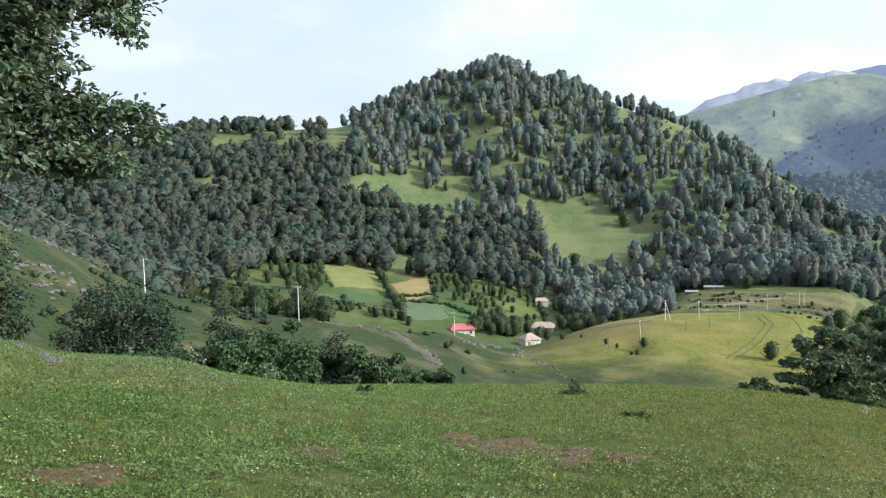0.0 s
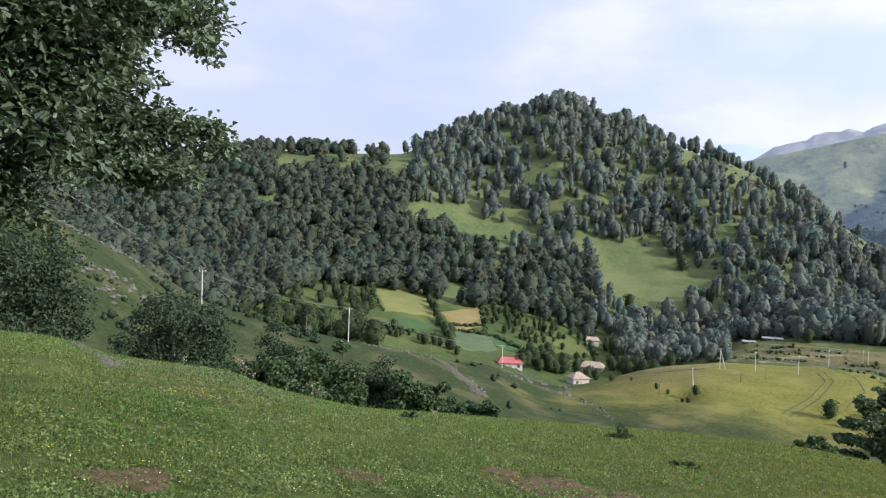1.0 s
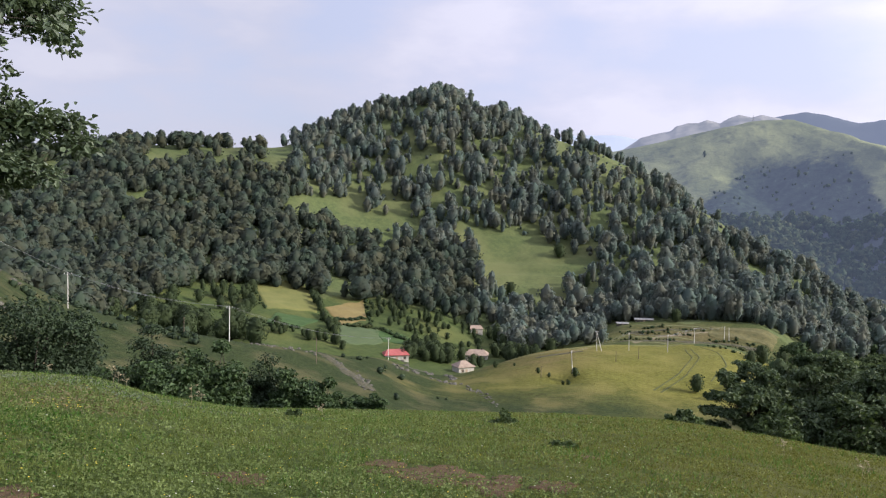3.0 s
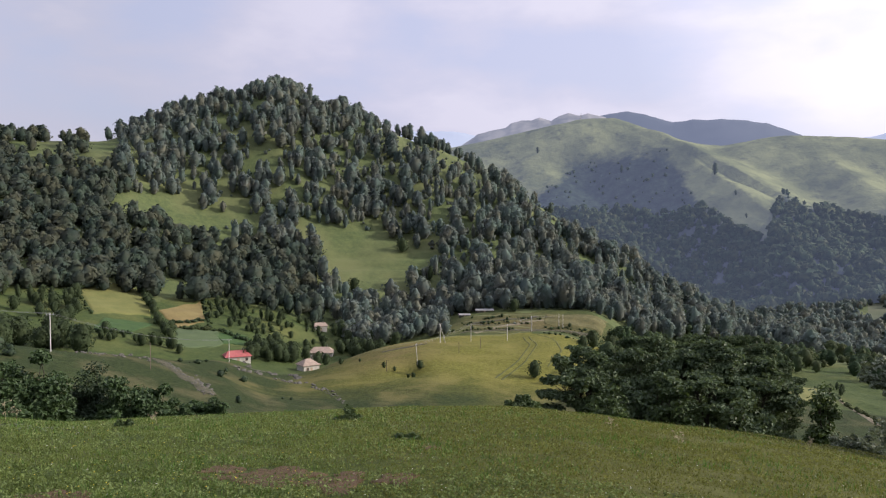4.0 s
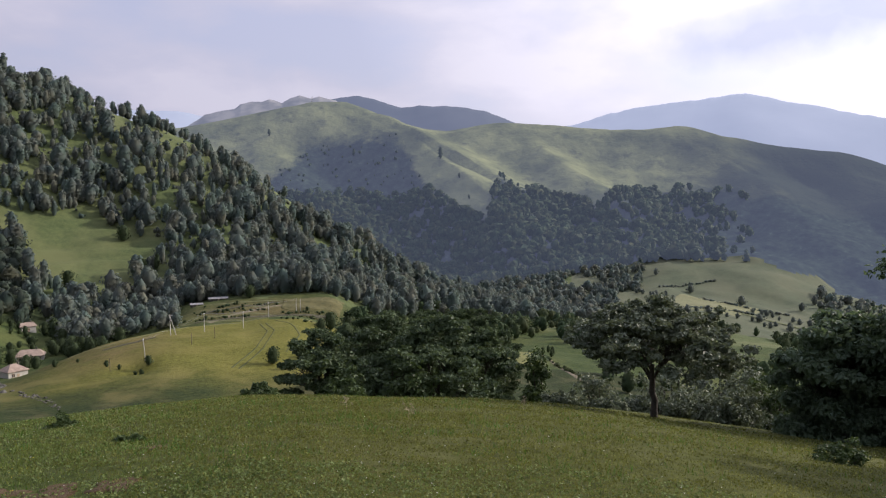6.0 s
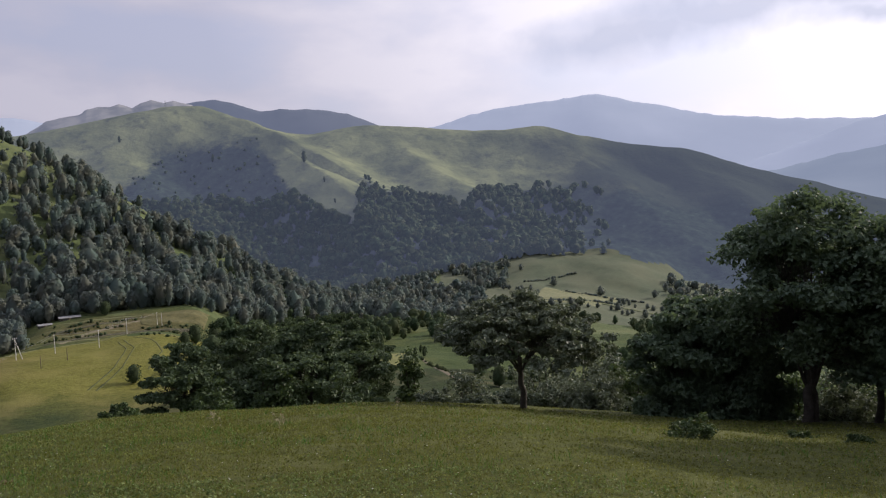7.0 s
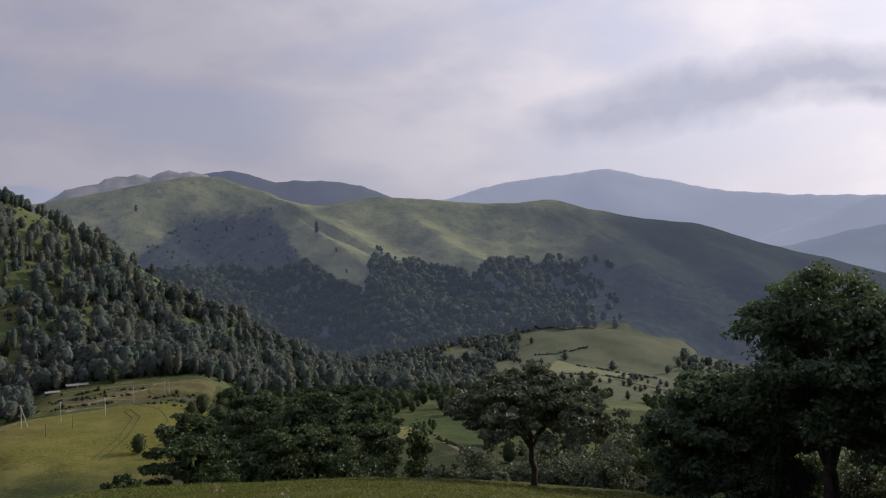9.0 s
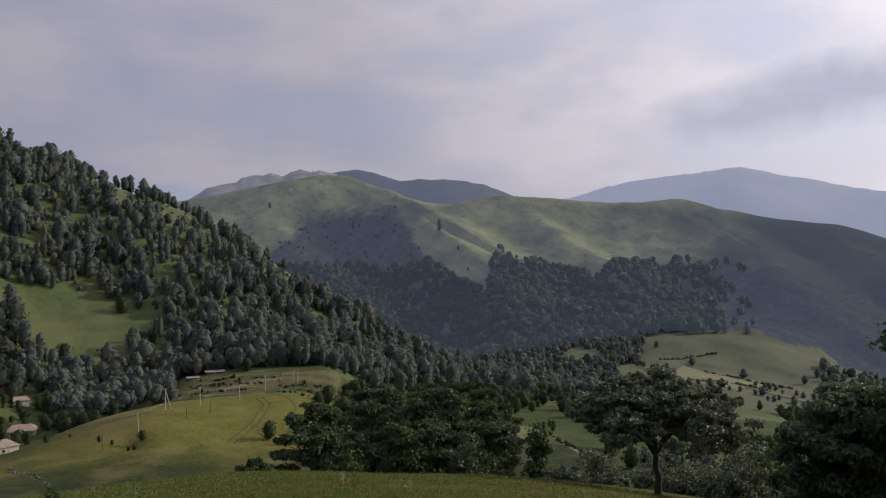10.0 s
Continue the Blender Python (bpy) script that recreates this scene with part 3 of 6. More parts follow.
def build_ground():
    na, nr = GX.shape
    verts = np.stack([GX, GY, GZ], -1).reshape(-1, 3)
    i, j = np.meshgrid(np.arange(na - 1), np.arange(nr - 1), indexing="ij")
    q = np.stack([i * nr + j, i * nr + j + 1, (i + 1) * nr + j + 1, (i + 1) * nr + j], -1).reshape(-1, 4)
    q = q[:, ::-1]
    rad = R2[:-1, :-1].reshape(-1)
    wander = rad + 40 * fbm(GX, GY, 50.0, 51, 3)[:-1, :-1].reshape(-1) * np.clip((rad - 100) / 100, 0, 1)
    hill = np.where((A2[:-1, :-1] > 0.13) & (A2[:-1, :-1] < 0.5), 352, 300).reshape(-1)
    limit = np.where((A2[:-1, :-1] > radians(44)) & (A2[:-1, :-1] < radians(70)), 940, 850).reshape(-1)
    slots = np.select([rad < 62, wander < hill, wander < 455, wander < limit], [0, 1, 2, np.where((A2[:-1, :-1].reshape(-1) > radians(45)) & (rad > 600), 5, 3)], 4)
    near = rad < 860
    land = mesh_of("ground", verts, q[near], [MEADOW, PASTURE, FIELDS, HILLSIDE, FAR_SLOPE, HAZED_MEADOW], slots[near], True)
    # the round hill's crest and the farm terraces are burnt dry
    dry = np.exp(-((np.degrees(A2) - 11.5) / 4.2) ** 2 - ((R2 - 312) / 26) ** 2) + 0.95 * np.exp(-((np.degrees(A2) - 22) / 6) ** 2 - ((R2 - 425) / 22) ** 2)
    dry += np.clip((np.degrees(A2) - 2) / 26, 0, 1) * np.clip((170 - np.degrees(A2)) / 50, 0, 1) * (R2 < 66)
    land.attributes.new("dry", "FLOAT", "POINT").data.foreach_set("value", dry.astype(np.float32).ravel())
    tagged(new("ground", land),
           "grassy mountain land with meadow, pasture, valley and wooded hill", "ground", kind="structure")
    far = mesh_of("backdrop", verts, q[~near], [FAR_SLOPE, HILLSIDE, HAZED_MEADOW], np.select([slots[~near] == 3, slots[~near] == 5], [1, 2], 0), True)
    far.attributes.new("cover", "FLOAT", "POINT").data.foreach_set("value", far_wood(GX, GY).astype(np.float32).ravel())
    tagged(new("backdrop", far), "hazy green far hills with ribs, gullies, dark scrub and painted shade", "backdrop", kind="structure")


build_ground()


def far_ridge(name, line, r, mat, label, rough):
    """A mountain chain beyond the valley: a crest with a slope running down to the plain on both sides."""
    a = np.array(line, float)
    az = np.arange(a[0, 0], a[-1, 0] + 0.01, 0.1)
    el = np.interp(az, a[:, 0], a[:, 1])
    even = np.convolve(np.pad(el, 12, "edge"), np.ones(25) / 25, "valid")
    jag = r * np.tan(np.radians(el - even + 0.1 * fbm(az, az * 0, 0.9, 41, 4) * rough / 12))
    el = even
    crest = EYE + r * np.tan(np.radians(el))
    rows = []
    for u in np.linspace(-1, 0.4, 29):
        f = max(0.0, 1 - abs(u) ** 1.25) if u < 0 else 1 - 2.2 * u
        rr = r * (1 + 0.27 * u)
        x, y = np.sin(np.radians(az)) * rr, np.cos(np.radians(az)) * rr
        z = crest * f - 60 * (1 - f) + jag * math.exp(-(u / 0.1) ** 2) + fbm(x, y, r * 0.2, 21, 3) * crest * 0.55 * (1 - abs(f)) + fbm(x, y, r * 0.05, 33, 3) * rough * 0.3
        rows.append(np.stack([x, y, z], -1))
    verts = np.array(rows)
    n, m = verts.shape[:2]
    i, j = np.meshgrid(np.arange(n - 1), np.arange(m - 1), indexing="ij")
    q = np.stack([i * m + j, i * m + j + 1, (i + 1) * m + j + 1, (i + 1) * m + j], -1).reshape(-1, 4)
    tagged(new(name, mesh_of(name, verts.reshape(-1, 3), q, mat, None, True)), label, "backdrop", kind="structure")


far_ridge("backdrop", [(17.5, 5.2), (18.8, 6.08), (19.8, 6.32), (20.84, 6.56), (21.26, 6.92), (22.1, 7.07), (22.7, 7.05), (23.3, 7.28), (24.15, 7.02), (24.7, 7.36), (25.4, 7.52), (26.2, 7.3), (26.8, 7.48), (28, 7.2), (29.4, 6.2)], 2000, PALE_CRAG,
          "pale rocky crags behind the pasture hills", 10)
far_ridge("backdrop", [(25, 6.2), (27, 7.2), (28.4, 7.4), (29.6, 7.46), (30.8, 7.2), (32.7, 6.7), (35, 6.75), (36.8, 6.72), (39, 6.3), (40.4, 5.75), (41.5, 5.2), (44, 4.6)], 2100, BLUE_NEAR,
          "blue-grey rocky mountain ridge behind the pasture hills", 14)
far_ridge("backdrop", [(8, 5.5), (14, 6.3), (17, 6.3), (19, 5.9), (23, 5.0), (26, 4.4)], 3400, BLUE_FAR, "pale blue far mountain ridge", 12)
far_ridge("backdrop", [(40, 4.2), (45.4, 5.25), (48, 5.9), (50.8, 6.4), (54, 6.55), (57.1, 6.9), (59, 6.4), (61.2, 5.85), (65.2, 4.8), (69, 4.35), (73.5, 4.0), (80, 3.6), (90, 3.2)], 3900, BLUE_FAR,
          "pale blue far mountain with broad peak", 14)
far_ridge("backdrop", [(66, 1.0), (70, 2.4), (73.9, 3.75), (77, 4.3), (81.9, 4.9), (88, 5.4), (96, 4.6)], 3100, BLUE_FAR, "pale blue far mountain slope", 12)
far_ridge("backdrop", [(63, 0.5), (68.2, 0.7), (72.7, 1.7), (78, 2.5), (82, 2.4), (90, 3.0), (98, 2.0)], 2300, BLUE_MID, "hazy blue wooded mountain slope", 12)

# ---- woods ----


def leaf_cards(rng, centres, normals, size, spread=0.33):
    """Small bent leaf sprays: two triangles each, at the centres, facing roughly along the normals."""
    n = len(centres)
    nz = normals + rng.normal(0, spread, (n, 3))
    nz /= np.linalg.norm(nz, axis=1, keepdims=True)
    up = rng.normal(0, 1, (n, 3))
    u = np.cross(nz, up)
    u /= np.linalg.norm(u, axis=1, keepdims=True) + 1e-9
    v = np.cross(nz, u)
    s = size * rng.uniform(0.7, 1.35, (n, 1))
    bend = nz * s * 0.25
    a, b = centres - u * s - bend, centres - v * s * 0.7 + bend * 0.6
    c, d = centres + u * s - bend, centres + v * s * 0.7 + bend * 0.6
    verts = np.stack([a, b, c, d], 1).reshape(-1, 3)
    return verts, np.arange(4 * n).reshape(-1, 4)


def wood_tree(rng, sprays, slim, seg=8, rings=7, full=0.84, leafy=1.1):
    """One woodland tree of unit height: a lumpy crown, leaf sprays all over it, a short stem. The last eight triangles are the stem."""
    lobes = rng.normal(0, 1, (20, 3)) * [1, 1, 0.8]
    lobes /= np.linalg.norm(lobes, axis=1, keepdims=True)
    swell_of = rng.uniform(0.25, 0.75, 20)
    tip, low = rng.uniform(0.42, 0.62), rng.uniform(0.3, 0.5)
    sway = rng.normal(0, 0.04, 2)

    def crown(u, ang, grow, lumpy=1.0):
        w = slim * (u ** low * (1 - u) ** tip) / ((low / (low + tip)) ** low * (tip / (low + tip)) ** tip)
        d = np.stack([np.cos(ang), np.sin(ang), (u - 0.45) * 2.6], -1)
        d /= np.linalg.norm(d, axis=-1, keepdims=True)
        swell = 0.62 + 0.28 * (1 - lumpy) + lumpy * (swell_of * np.exp(-((1 - d @ lobes.T) / 0.12))).max(-1)
        w = w * swell * grow
        return np.stack([np.cos(ang) * w + sway[0] * u, np.sin(ang) * w + sway[1] * u, 0.06 + 0.9 * u + 0.12 * (swell - 0.9)], -1)

    u, ang = np.meshgrid(np.linspace(0.0, 1.0, rings), np.arange(seg) / seg * 2 * np.pi, indexing="ij")
    ang = ang + np.linspace(0, 1.1, rings)[:, None]
    core = crown(np.clip(u, 0.015, 0.985), ang, full, 0.5).reshape(-1, 3)
    q = np.array([(i * seg + j, i * seg + (j + 1) % seg, (i + 1) * seg + (j + 1) % seg, (i + 1) * seg + j) for i in range(rings - 1) for j in range(seg)])
    tri = np.concatenate([q[:, [0, 1, 2]], q[:, [0, 2, 3]]])
    flat = np.cross(core[tri[:, 1]] - core[tri[:, 0]], core[tri[:, 2]] - core[tri[:, 0]])
    core_n = np.zeros_like(core)
    for k in range(3):
        np.add.at(core_n, tri[:, k], flat)
    core_n /= np.linalg.norm(core_n, axis=1, keepdims=True) + 1e-9
    core_n += [0, 0, 0.1]
    core_n /= np.linalg.norm(core_n, axis=1, keepdims=True) + 1e-9
    su, sa = rng.beta(1.4, 1.2, sprays) * 0.96 + 0.02, rng.uniform(0, 2 * np.pi, sprays)
    c = crown(su, sa, rng.uniform(full - 0.02, 1.12, sprays))
    d = c - np.stack([sway[0] * su, sway[1] * su, 0.12 + 0.75 * su], 1)
    d[:, 2] += (su - 0.4) * slim * 1.2
    d /= np.linalg.norm(d, axis=1, keepdims=True)
    v, f4 = leaf_cards(rng, c, d, leafy * (slim / sprays) ** 0.5, 0.45)
    out = d + rng.normal(0, 0.22, (sprays, 3)) + [0, 0, 0.15]
    out /= np.linalg.norm(out, axis=1, keepdims=True)
    s = 0.018
    stem = np.array([[-s, -s, -0.1], [s, -s, -0.1], [s, s, -0.1], [-s, s, -0.1], [-s / 2, -s / 2, 0.3], [s / 2, -s / 2, 0.3], [s / 2, s / 2, 0.3], [-s / 2, s / 2, 0.3]])
    round_stem = stem * [1, 1, 0] / np.linalg.norm(stem * [1, 1, 0], axis=1, keepdims=True)
    m = len(core)
    f4 = f4 + m
    sides = np.array([[0, 1, 5, 4], [1, 2, 6, 5], [2, 3, 7, 6], [3, 0, 4, 7]]) + m + len(v)
    f = np.concatenate([tri, f4[:, [0, 1, 2]], f4[:, [0, 2, 3]], sides[:, [0, 1, 2]], sides[:, [0, 2, 3]]])
    return np.concatenate([core, v, stem]), f, len(f) - 8, np.concatenate([core_n, np.repeat(out, 4, 0), round_stem])


def woods(name, az, r, height, mat, label, sprays, seed, slim=(0.24, 0.34), seg=8, rings=7, category="woodland", bare=False):
    rng = np.random.default_rng(seed)
    kinds = [wood_tree(rng, sprays, s, seg, rings) for s in np.linspace(*slim, 12)]
    x, y = r * np.sin(np.radians(az)), r * np.cos(np.radians(az))
    z = ground_z(x, y)
    all_v, all_f, all_s, all_n, at = [], [], [], [], 0
    for k in range(len(x)):
        v, f, leaves, n = kinds[rng.integers(12)]
        f = f[:leaves] if bare else f
        a = rng.uniform(0, 6.28)
        c, s = math.cos(a), math.sin(a)
        w = height[k] * rng.uniform(0.75, 1.3)
        p = np.stack([(v[:, 0] * c - v[:, 1] * s) * w, (v[:, 0] * s + v[:, 1] * c) * w, v[:, 2] * height[k]], 1) + [x[k], y[k], z[k] - 0.2]
        all_v.append(p)
        all_n.append(np.stack([n[:, 0] * c - n[:, 1] * s, n[:, 0] * s + n[:, 1] * c, n[:, 2]], 1))
        all_f.append(f + at)
        all_s.append((np.arange(len(f)) >= leaves).astype(np.int32))
        at += len(v)
    me = mesh_of(name, np.concatenate(all_v), np.concatenate(all_f), [mat, BARK], np.concatenate(all_s), True, np.concatenate(all_n))
    tagged(new(name, me), label, category, kind="stuff")


def scatter(rng, n, az0, az1, r0, r1):
    az = rng.uniform(az0, az1, n)
    r = np.sqrt(rng.uniform(r0 ** 2, r1 ** 2, n))
    return az, r


def line_at(line, az, k):
    a = np.array(line, float)
    return np.interp(az, a[:, 0], a[:, k])


def in_patch(az, r, patches):
    """True inside any of the round gaps (bearing, distance, half width in degrees, half depth in metres)."""
    hit = np.zeros(len(az), bool)
    for a, d, wa, wd in patches:
        hit |= ((az - a) / wa) ** 2 + ((r - d) / wd) ** 2 < 1
    return hit


def polar(az, r):
    return r * np.sin(np.radians(az)), r * np.cos(np.radians(az))


def rise_at(az, r):
    """The angle at which a place on the land is seen from the viewpoint."""
    return np.degrees(np.arctan((ground_z(*polar(az, r)) - EYE) / r))


def plant_woods():
    rng = np.random.default_rng(11)
    # beech wood on the left-hand hill
    az, r = scatter(rng, 11000, -38, 7, 300, 765)
    foot, top = line_at(FOOT, az, 1), line_at(RIDGE, az, 1)
    gap = fbm(*polar(az, r), 30, 40, 3)
    dense = np.where(r > top - 120, np.where(rng.random(len(az)) < 0.42, 0.05, -0.5), 0.5) - 0.3 * ((az > -7) & (r > 560))
    foot = np.minimum(foot, np.interp(az, [-38, -20, -16.5, -13], [300, 305, 385, 450]))
    keep = (r > foot) & (r < top + 12) & (gap < dense) & ~in_patch(az, r, [(-7.9, 640, 0.9, 30), (-6.7, 730, 0.5, 25), (-2.5, 470, 1.2, 18), (-16, 560, 2, 8), (-1.5, 600, 2.0, 10), (2.5, 575, 1.8, 9)])
    keep &= (rng.random(len(az)) < 0.5) & ~((az > -6) & (r > 560))
    woods("wood", az[keep], r[keep], rng.triangular(6.5, 10.5, 16, keep.sum()), BEECH_LEAF, "dense dark green beech wood on the lower hill", 46, 1, (0.3, 0.44), 6, 5, bare=True)
    # open wood on the steep round hill, denser towards the summit
    az, r = scatter(rng, 8000, -6.5, 42, 455, 800)
    foot, top = line_at(FOOT, az, 1), line_at(RIDGE, az, 1)
    up = rise_at(az, r)
    gap = fbm(*polar(az, r), 34, 60, 3) + 0.1 * rng.normal(0, 1, len(az))
    limit = np.select([(up > 1.6) & (az < 12), up < -4.6, az > 15], [0.34, 0.36, 0.07], 0.05)
    keep = (r > foot + 6) & (r < top + 8) & (gap < limit) & ~((az < 7) & (r < 560))
    keep &= ~in_patch(az, r, [(10.6, 548, 3.8, 42), (13.2, 560, 2.4, 22), (7.0, 788, 1.0, 30)])
    keep &= ~((az > 17) & (r > top - 26) & (rng.random(len(az)) < 0.72))
    keep &= rng.random(len(az)) < np.where(up > 1.2, 0.42, 0.5)
    woods("wood", az[keep], r[keep], np.where(rng.random(keep.sum()) < 0.3, rng.uniform(14, 20, keep.sum()), rng.triangular(5, 10, 15, keep.sum())), HAZED_FOREST_LEAF, "open dark wood on the steep round hill", 74, 2, (0.19, 0.31), 6, 5, bare=True)
    # trees that close the wood behind the farm and the houses
    az = np.concatenate([rng.uniform(15.5, 31, 150), rng.uniform(8.6, 16.5, 110)])
    r = np.concatenate([rng.uniform(462, 505, 150), rng.uniform(408, 470, 110)])
    woods("wood", az, r, rng.triangular(6, 9, 14, len(az)), HAZED_FOREST_LEAF, "dark trees at the wood's edge behind the farm", 76, 10, (0.26, 0.38), 6, 5, bare=True)
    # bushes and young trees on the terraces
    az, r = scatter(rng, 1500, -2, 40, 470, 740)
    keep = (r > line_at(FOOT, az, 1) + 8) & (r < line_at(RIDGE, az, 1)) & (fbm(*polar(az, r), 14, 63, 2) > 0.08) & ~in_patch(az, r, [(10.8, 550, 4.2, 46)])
    woods("wood", az[keep], r[keep], rng.uniform(1.5, 4.5, keep.sum()), HAZED_FOREST_LEAF, "bushes and young trees on the hill's old terraces", 24, 8, (0.4, 0.55), 6, 5, bare=True)
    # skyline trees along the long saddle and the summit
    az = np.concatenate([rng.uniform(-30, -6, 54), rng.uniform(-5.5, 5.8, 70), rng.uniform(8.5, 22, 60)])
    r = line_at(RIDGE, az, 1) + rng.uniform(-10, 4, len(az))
    woods("wood", az, r, rng.uniform(6, 14, len(az)), HAZED_FOREST_LEAF, "skyline trees along the hill's crest", 100, 3, (0.2, 0.3), 6, 6)
    # wood under the far pastures, close below, thinning out to scrub above
    az, r = scatter(rng, 15000, 18, 84, 870, 1440)
    deep = far_wood(*polar(az, r))
    up = rise_at(az, r)
    chance = np.where(up > 0.2, np.where(az < 37, 0.1, 0.5), 0.95) * np.clip((58 - az) / 13, 0, 1)
    keep = (deep > 0.1) & (r > line_at(BACK, az, 1) + 6) & (rng.random(len(az)) < chance)
    small = np.where(up > 0.5, np.where(az < 37, 0.35, 0.55), 1.0)
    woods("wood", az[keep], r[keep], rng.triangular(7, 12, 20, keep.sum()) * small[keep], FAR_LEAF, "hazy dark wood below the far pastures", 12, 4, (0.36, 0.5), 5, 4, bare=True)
    # trees along the far valley floor, against the hazy wood
    az, r = np.zeros(0), np.zeros(0)
    for a0, a1, r0, r1, n in ((36, 48.5, 640, 905, 620), (48.0, 50.5, 780, 905, 60), (61.5, 70, 700, 900, 170), (38, 49, 560, 680, 190)):
        az, r = np.append(az, rng.uniform(a0, a1, n)), np.append(r, rng.uniform(r0, r1, n))
    keep = ~in_patch(az, r, [(45.8, 830, 1.6, 40), (56, 790, 6.0, 110)])
    woods("wood", az[keep], r[keep], rng.triangular(5, 8, 13, keep.sum()), HAZED_FOREST_LEAF, "broadleaf wood on the far valley floor, leaves paled for haze", 24, 9, (0.3, 0.42), 6, 6, bare=True)
    # trees in the valley bottom and on the slopes below the meadow
    az, r = scatter(rng, 800, 29, 84, 430, 620)
    keep = (fbm(*polar(az, r), 60, 80, 3) > -0.02) & ~in_patch(az, r, [(43.5, 400, 3.5, 70), (47, 330, 4, 60)])
    az, r = az[keep], r[keep]
    for a0, a1, r0, r1, n in ((29, 40.5, 330, 420, 70), (45, 52, 340, 420, 26), (52, 66, 260, 420, 40), (48, 66, 100, 160, 30), (-30, -21, 300, 400, 40), (36, 46, 385, 560, 110), (45.5, 53, 250, 330, 9)):
        az, r = np.append(az, rng.uniform(a0, a1, n)), np.append(r, rng.uniform(r0, r1, n))
    woods("wood", az, r, rng.triangular(3.5, 6.5, 11, len(az)), VALLEY_LEAF, "scattered broadleaf trees in the valley bottom", 60, 5, (0.3, 0.42), 7, 6, bare=True)
    # taller trees on the slope behind the edge trees
    az, r = rng.uniform(27.5, 39, 80), rng.uniform(130, 330, 80)
    woods("wood", az, r, rng.uniform(6, 9, 80) * (0.6 + r / 420), VALLEY_LEAF, "taller green trees on the slope below the meadow", 220, 7, (0.34, 0.44), 8, 7)
    # low scrub over the stony hillside and the pasture spur
    az, r = scatter(rng, 5200, -36, 6, 66, 290)
    x, y = r * np.sin(np.radians(az)), r * np.cos(np.radians(az))
    keep = (fbm(x, y, 18, 90, 3) > 0.03) & (r < line_at(SPUR, az, 1) + 10) & (rng.random(len(az)) < np.where(az < -13, 0.75, 0.015))
    woods("scrub", az[keep], r[keep], rng.triangular(0.4, 0.8, 2.8, keep.sum()), SHRUB_LEAF, "low dark scrub on the stony pasture", 30, 6, (0.45, 0.65), 6, 5, "scrub")


plant_woods()

# ---- trees near the meadow ----


def tube(points, radii, sides=7):
    """A tapered, bent stem round a line of points."""
    pts = np.asarray(points, float)
    n = len(pts)
    verts = []
    for k in range(n):
        d = pts[min(k + 1, n - 1)] - pts[max(k - 1, 0)]
        d /= np.linalg.norm(d) + 1e-9
        u = np.cross(d, (0.3, 1.0, 0.1) if abs(d[1]) < 0.9 else (1, 0, 0))
        u /= np.linalg.norm(u)
        v = np.cross(d, u)
        a = np.arange(sides) / sides * 2 * np.pi
        verts.append(pts[k] + radii[k] * (np.cos(a)[:, None] * u + np.sin(a)[:, None] * v))
    faces = [(k * sides + i, k * sides + (i + 1) % sides, (k + 1) * sides + (i + 1) % sides, (k + 1) * sides + i) for k in range(n - 1) for i in range(sides)]
    return np.concatenate(verts), np.array(faces)


def joined(pieces):
    at, vs, fs = 0, [], []
    for v, f in pieces:
        vs.append(v)
        fs.append(f + at)
        at += len(v)
    return np.concatenate(vs), np.concatenate(fs)


def bent(rng, a, b, n, sway, lift=0.0):
    """A wavering line from a to b."""
    a, b = np.asarray(a, float), np.asarray(b, float)
    u = np.linspace(0, 1, n)[:, None]
    p = a + (b - a) * u + rng.normal(0, sway, (n, 3)) * np.sin(np.pi * u)
    p[:, 2] += lift * np.sin(np.pi * u[:, 0])
    return p


def leaves(rng, centres, per, spread, size, flat=0.7):
    """Leaf sprays round each twig end, facing outwards and up."""
    n = len(centres) * per
    off = rng.normal(0, 1, (n, 3))
    off /= np.linalg.norm(off, axis=1, keepdims=True)
    rad = rng.random((n, 1)) ** 0.45
    c = np.repeat(centres, per, 0) + off * rad * np.repeat(spread, per)[:, None] * [1, 1, flat]
    face = off * 0.8 + [0, 0, 0.55]
    return leaf_cards(rng, c, face, size, 0.5)


def oak_leaves(rng, centres, per, spread, size):
    """Folded single lobed leaves, hanging from each twig end."""
    n = len(centres) * per
    off = rng.normal(0, 1, (n, 3))
    off /= np.linalg.norm(off, axis=1, keepdims=True)
    c = np.repeat(centres, per, 0) + off * rng.random((n, 1)) ** 0.5 * np.repeat(spread, per)[:, None] * [1, 1, 0.65]
    d = off * [1, 1, 0.3] + rng.normal(0, 0.5, (n, 3)) + [0, 0, -0.25]
    d /= np.linalg.norm(d, axis=1, keepdims=True)
    side = np.cross(d, rng.normal(0, 0.5, (n, 3)) + [0, 0, 1])
    side /= np.linalg.norm(side, axis=1, keepdims=True)
    up = np.cross(side, d)
    s = size * rng.uniform(0.7, 1.3, (n, 1))
    shape = ((0, 0, 0), (0.25, 0.3, 0.08), (0.14, 0.46, 0.04), (0.33, 0.7, 0.1), (0, 1.0, -0.08), (-0.33, 0.7, 0.1), (-0.14, 0.46, 0.04), (-0.25, 0.3, 0.08))
    v = np.stack([c + (side * x + d * y + up * z) * s for x, y, z in shape], 1).reshape(-1, 3)
    tri = np.array([(0, k, k + 1) for k in range(1, 7)])
    return v, (np.arange(n)[:, None, None] * 8 + tri).reshape(-1, 3)


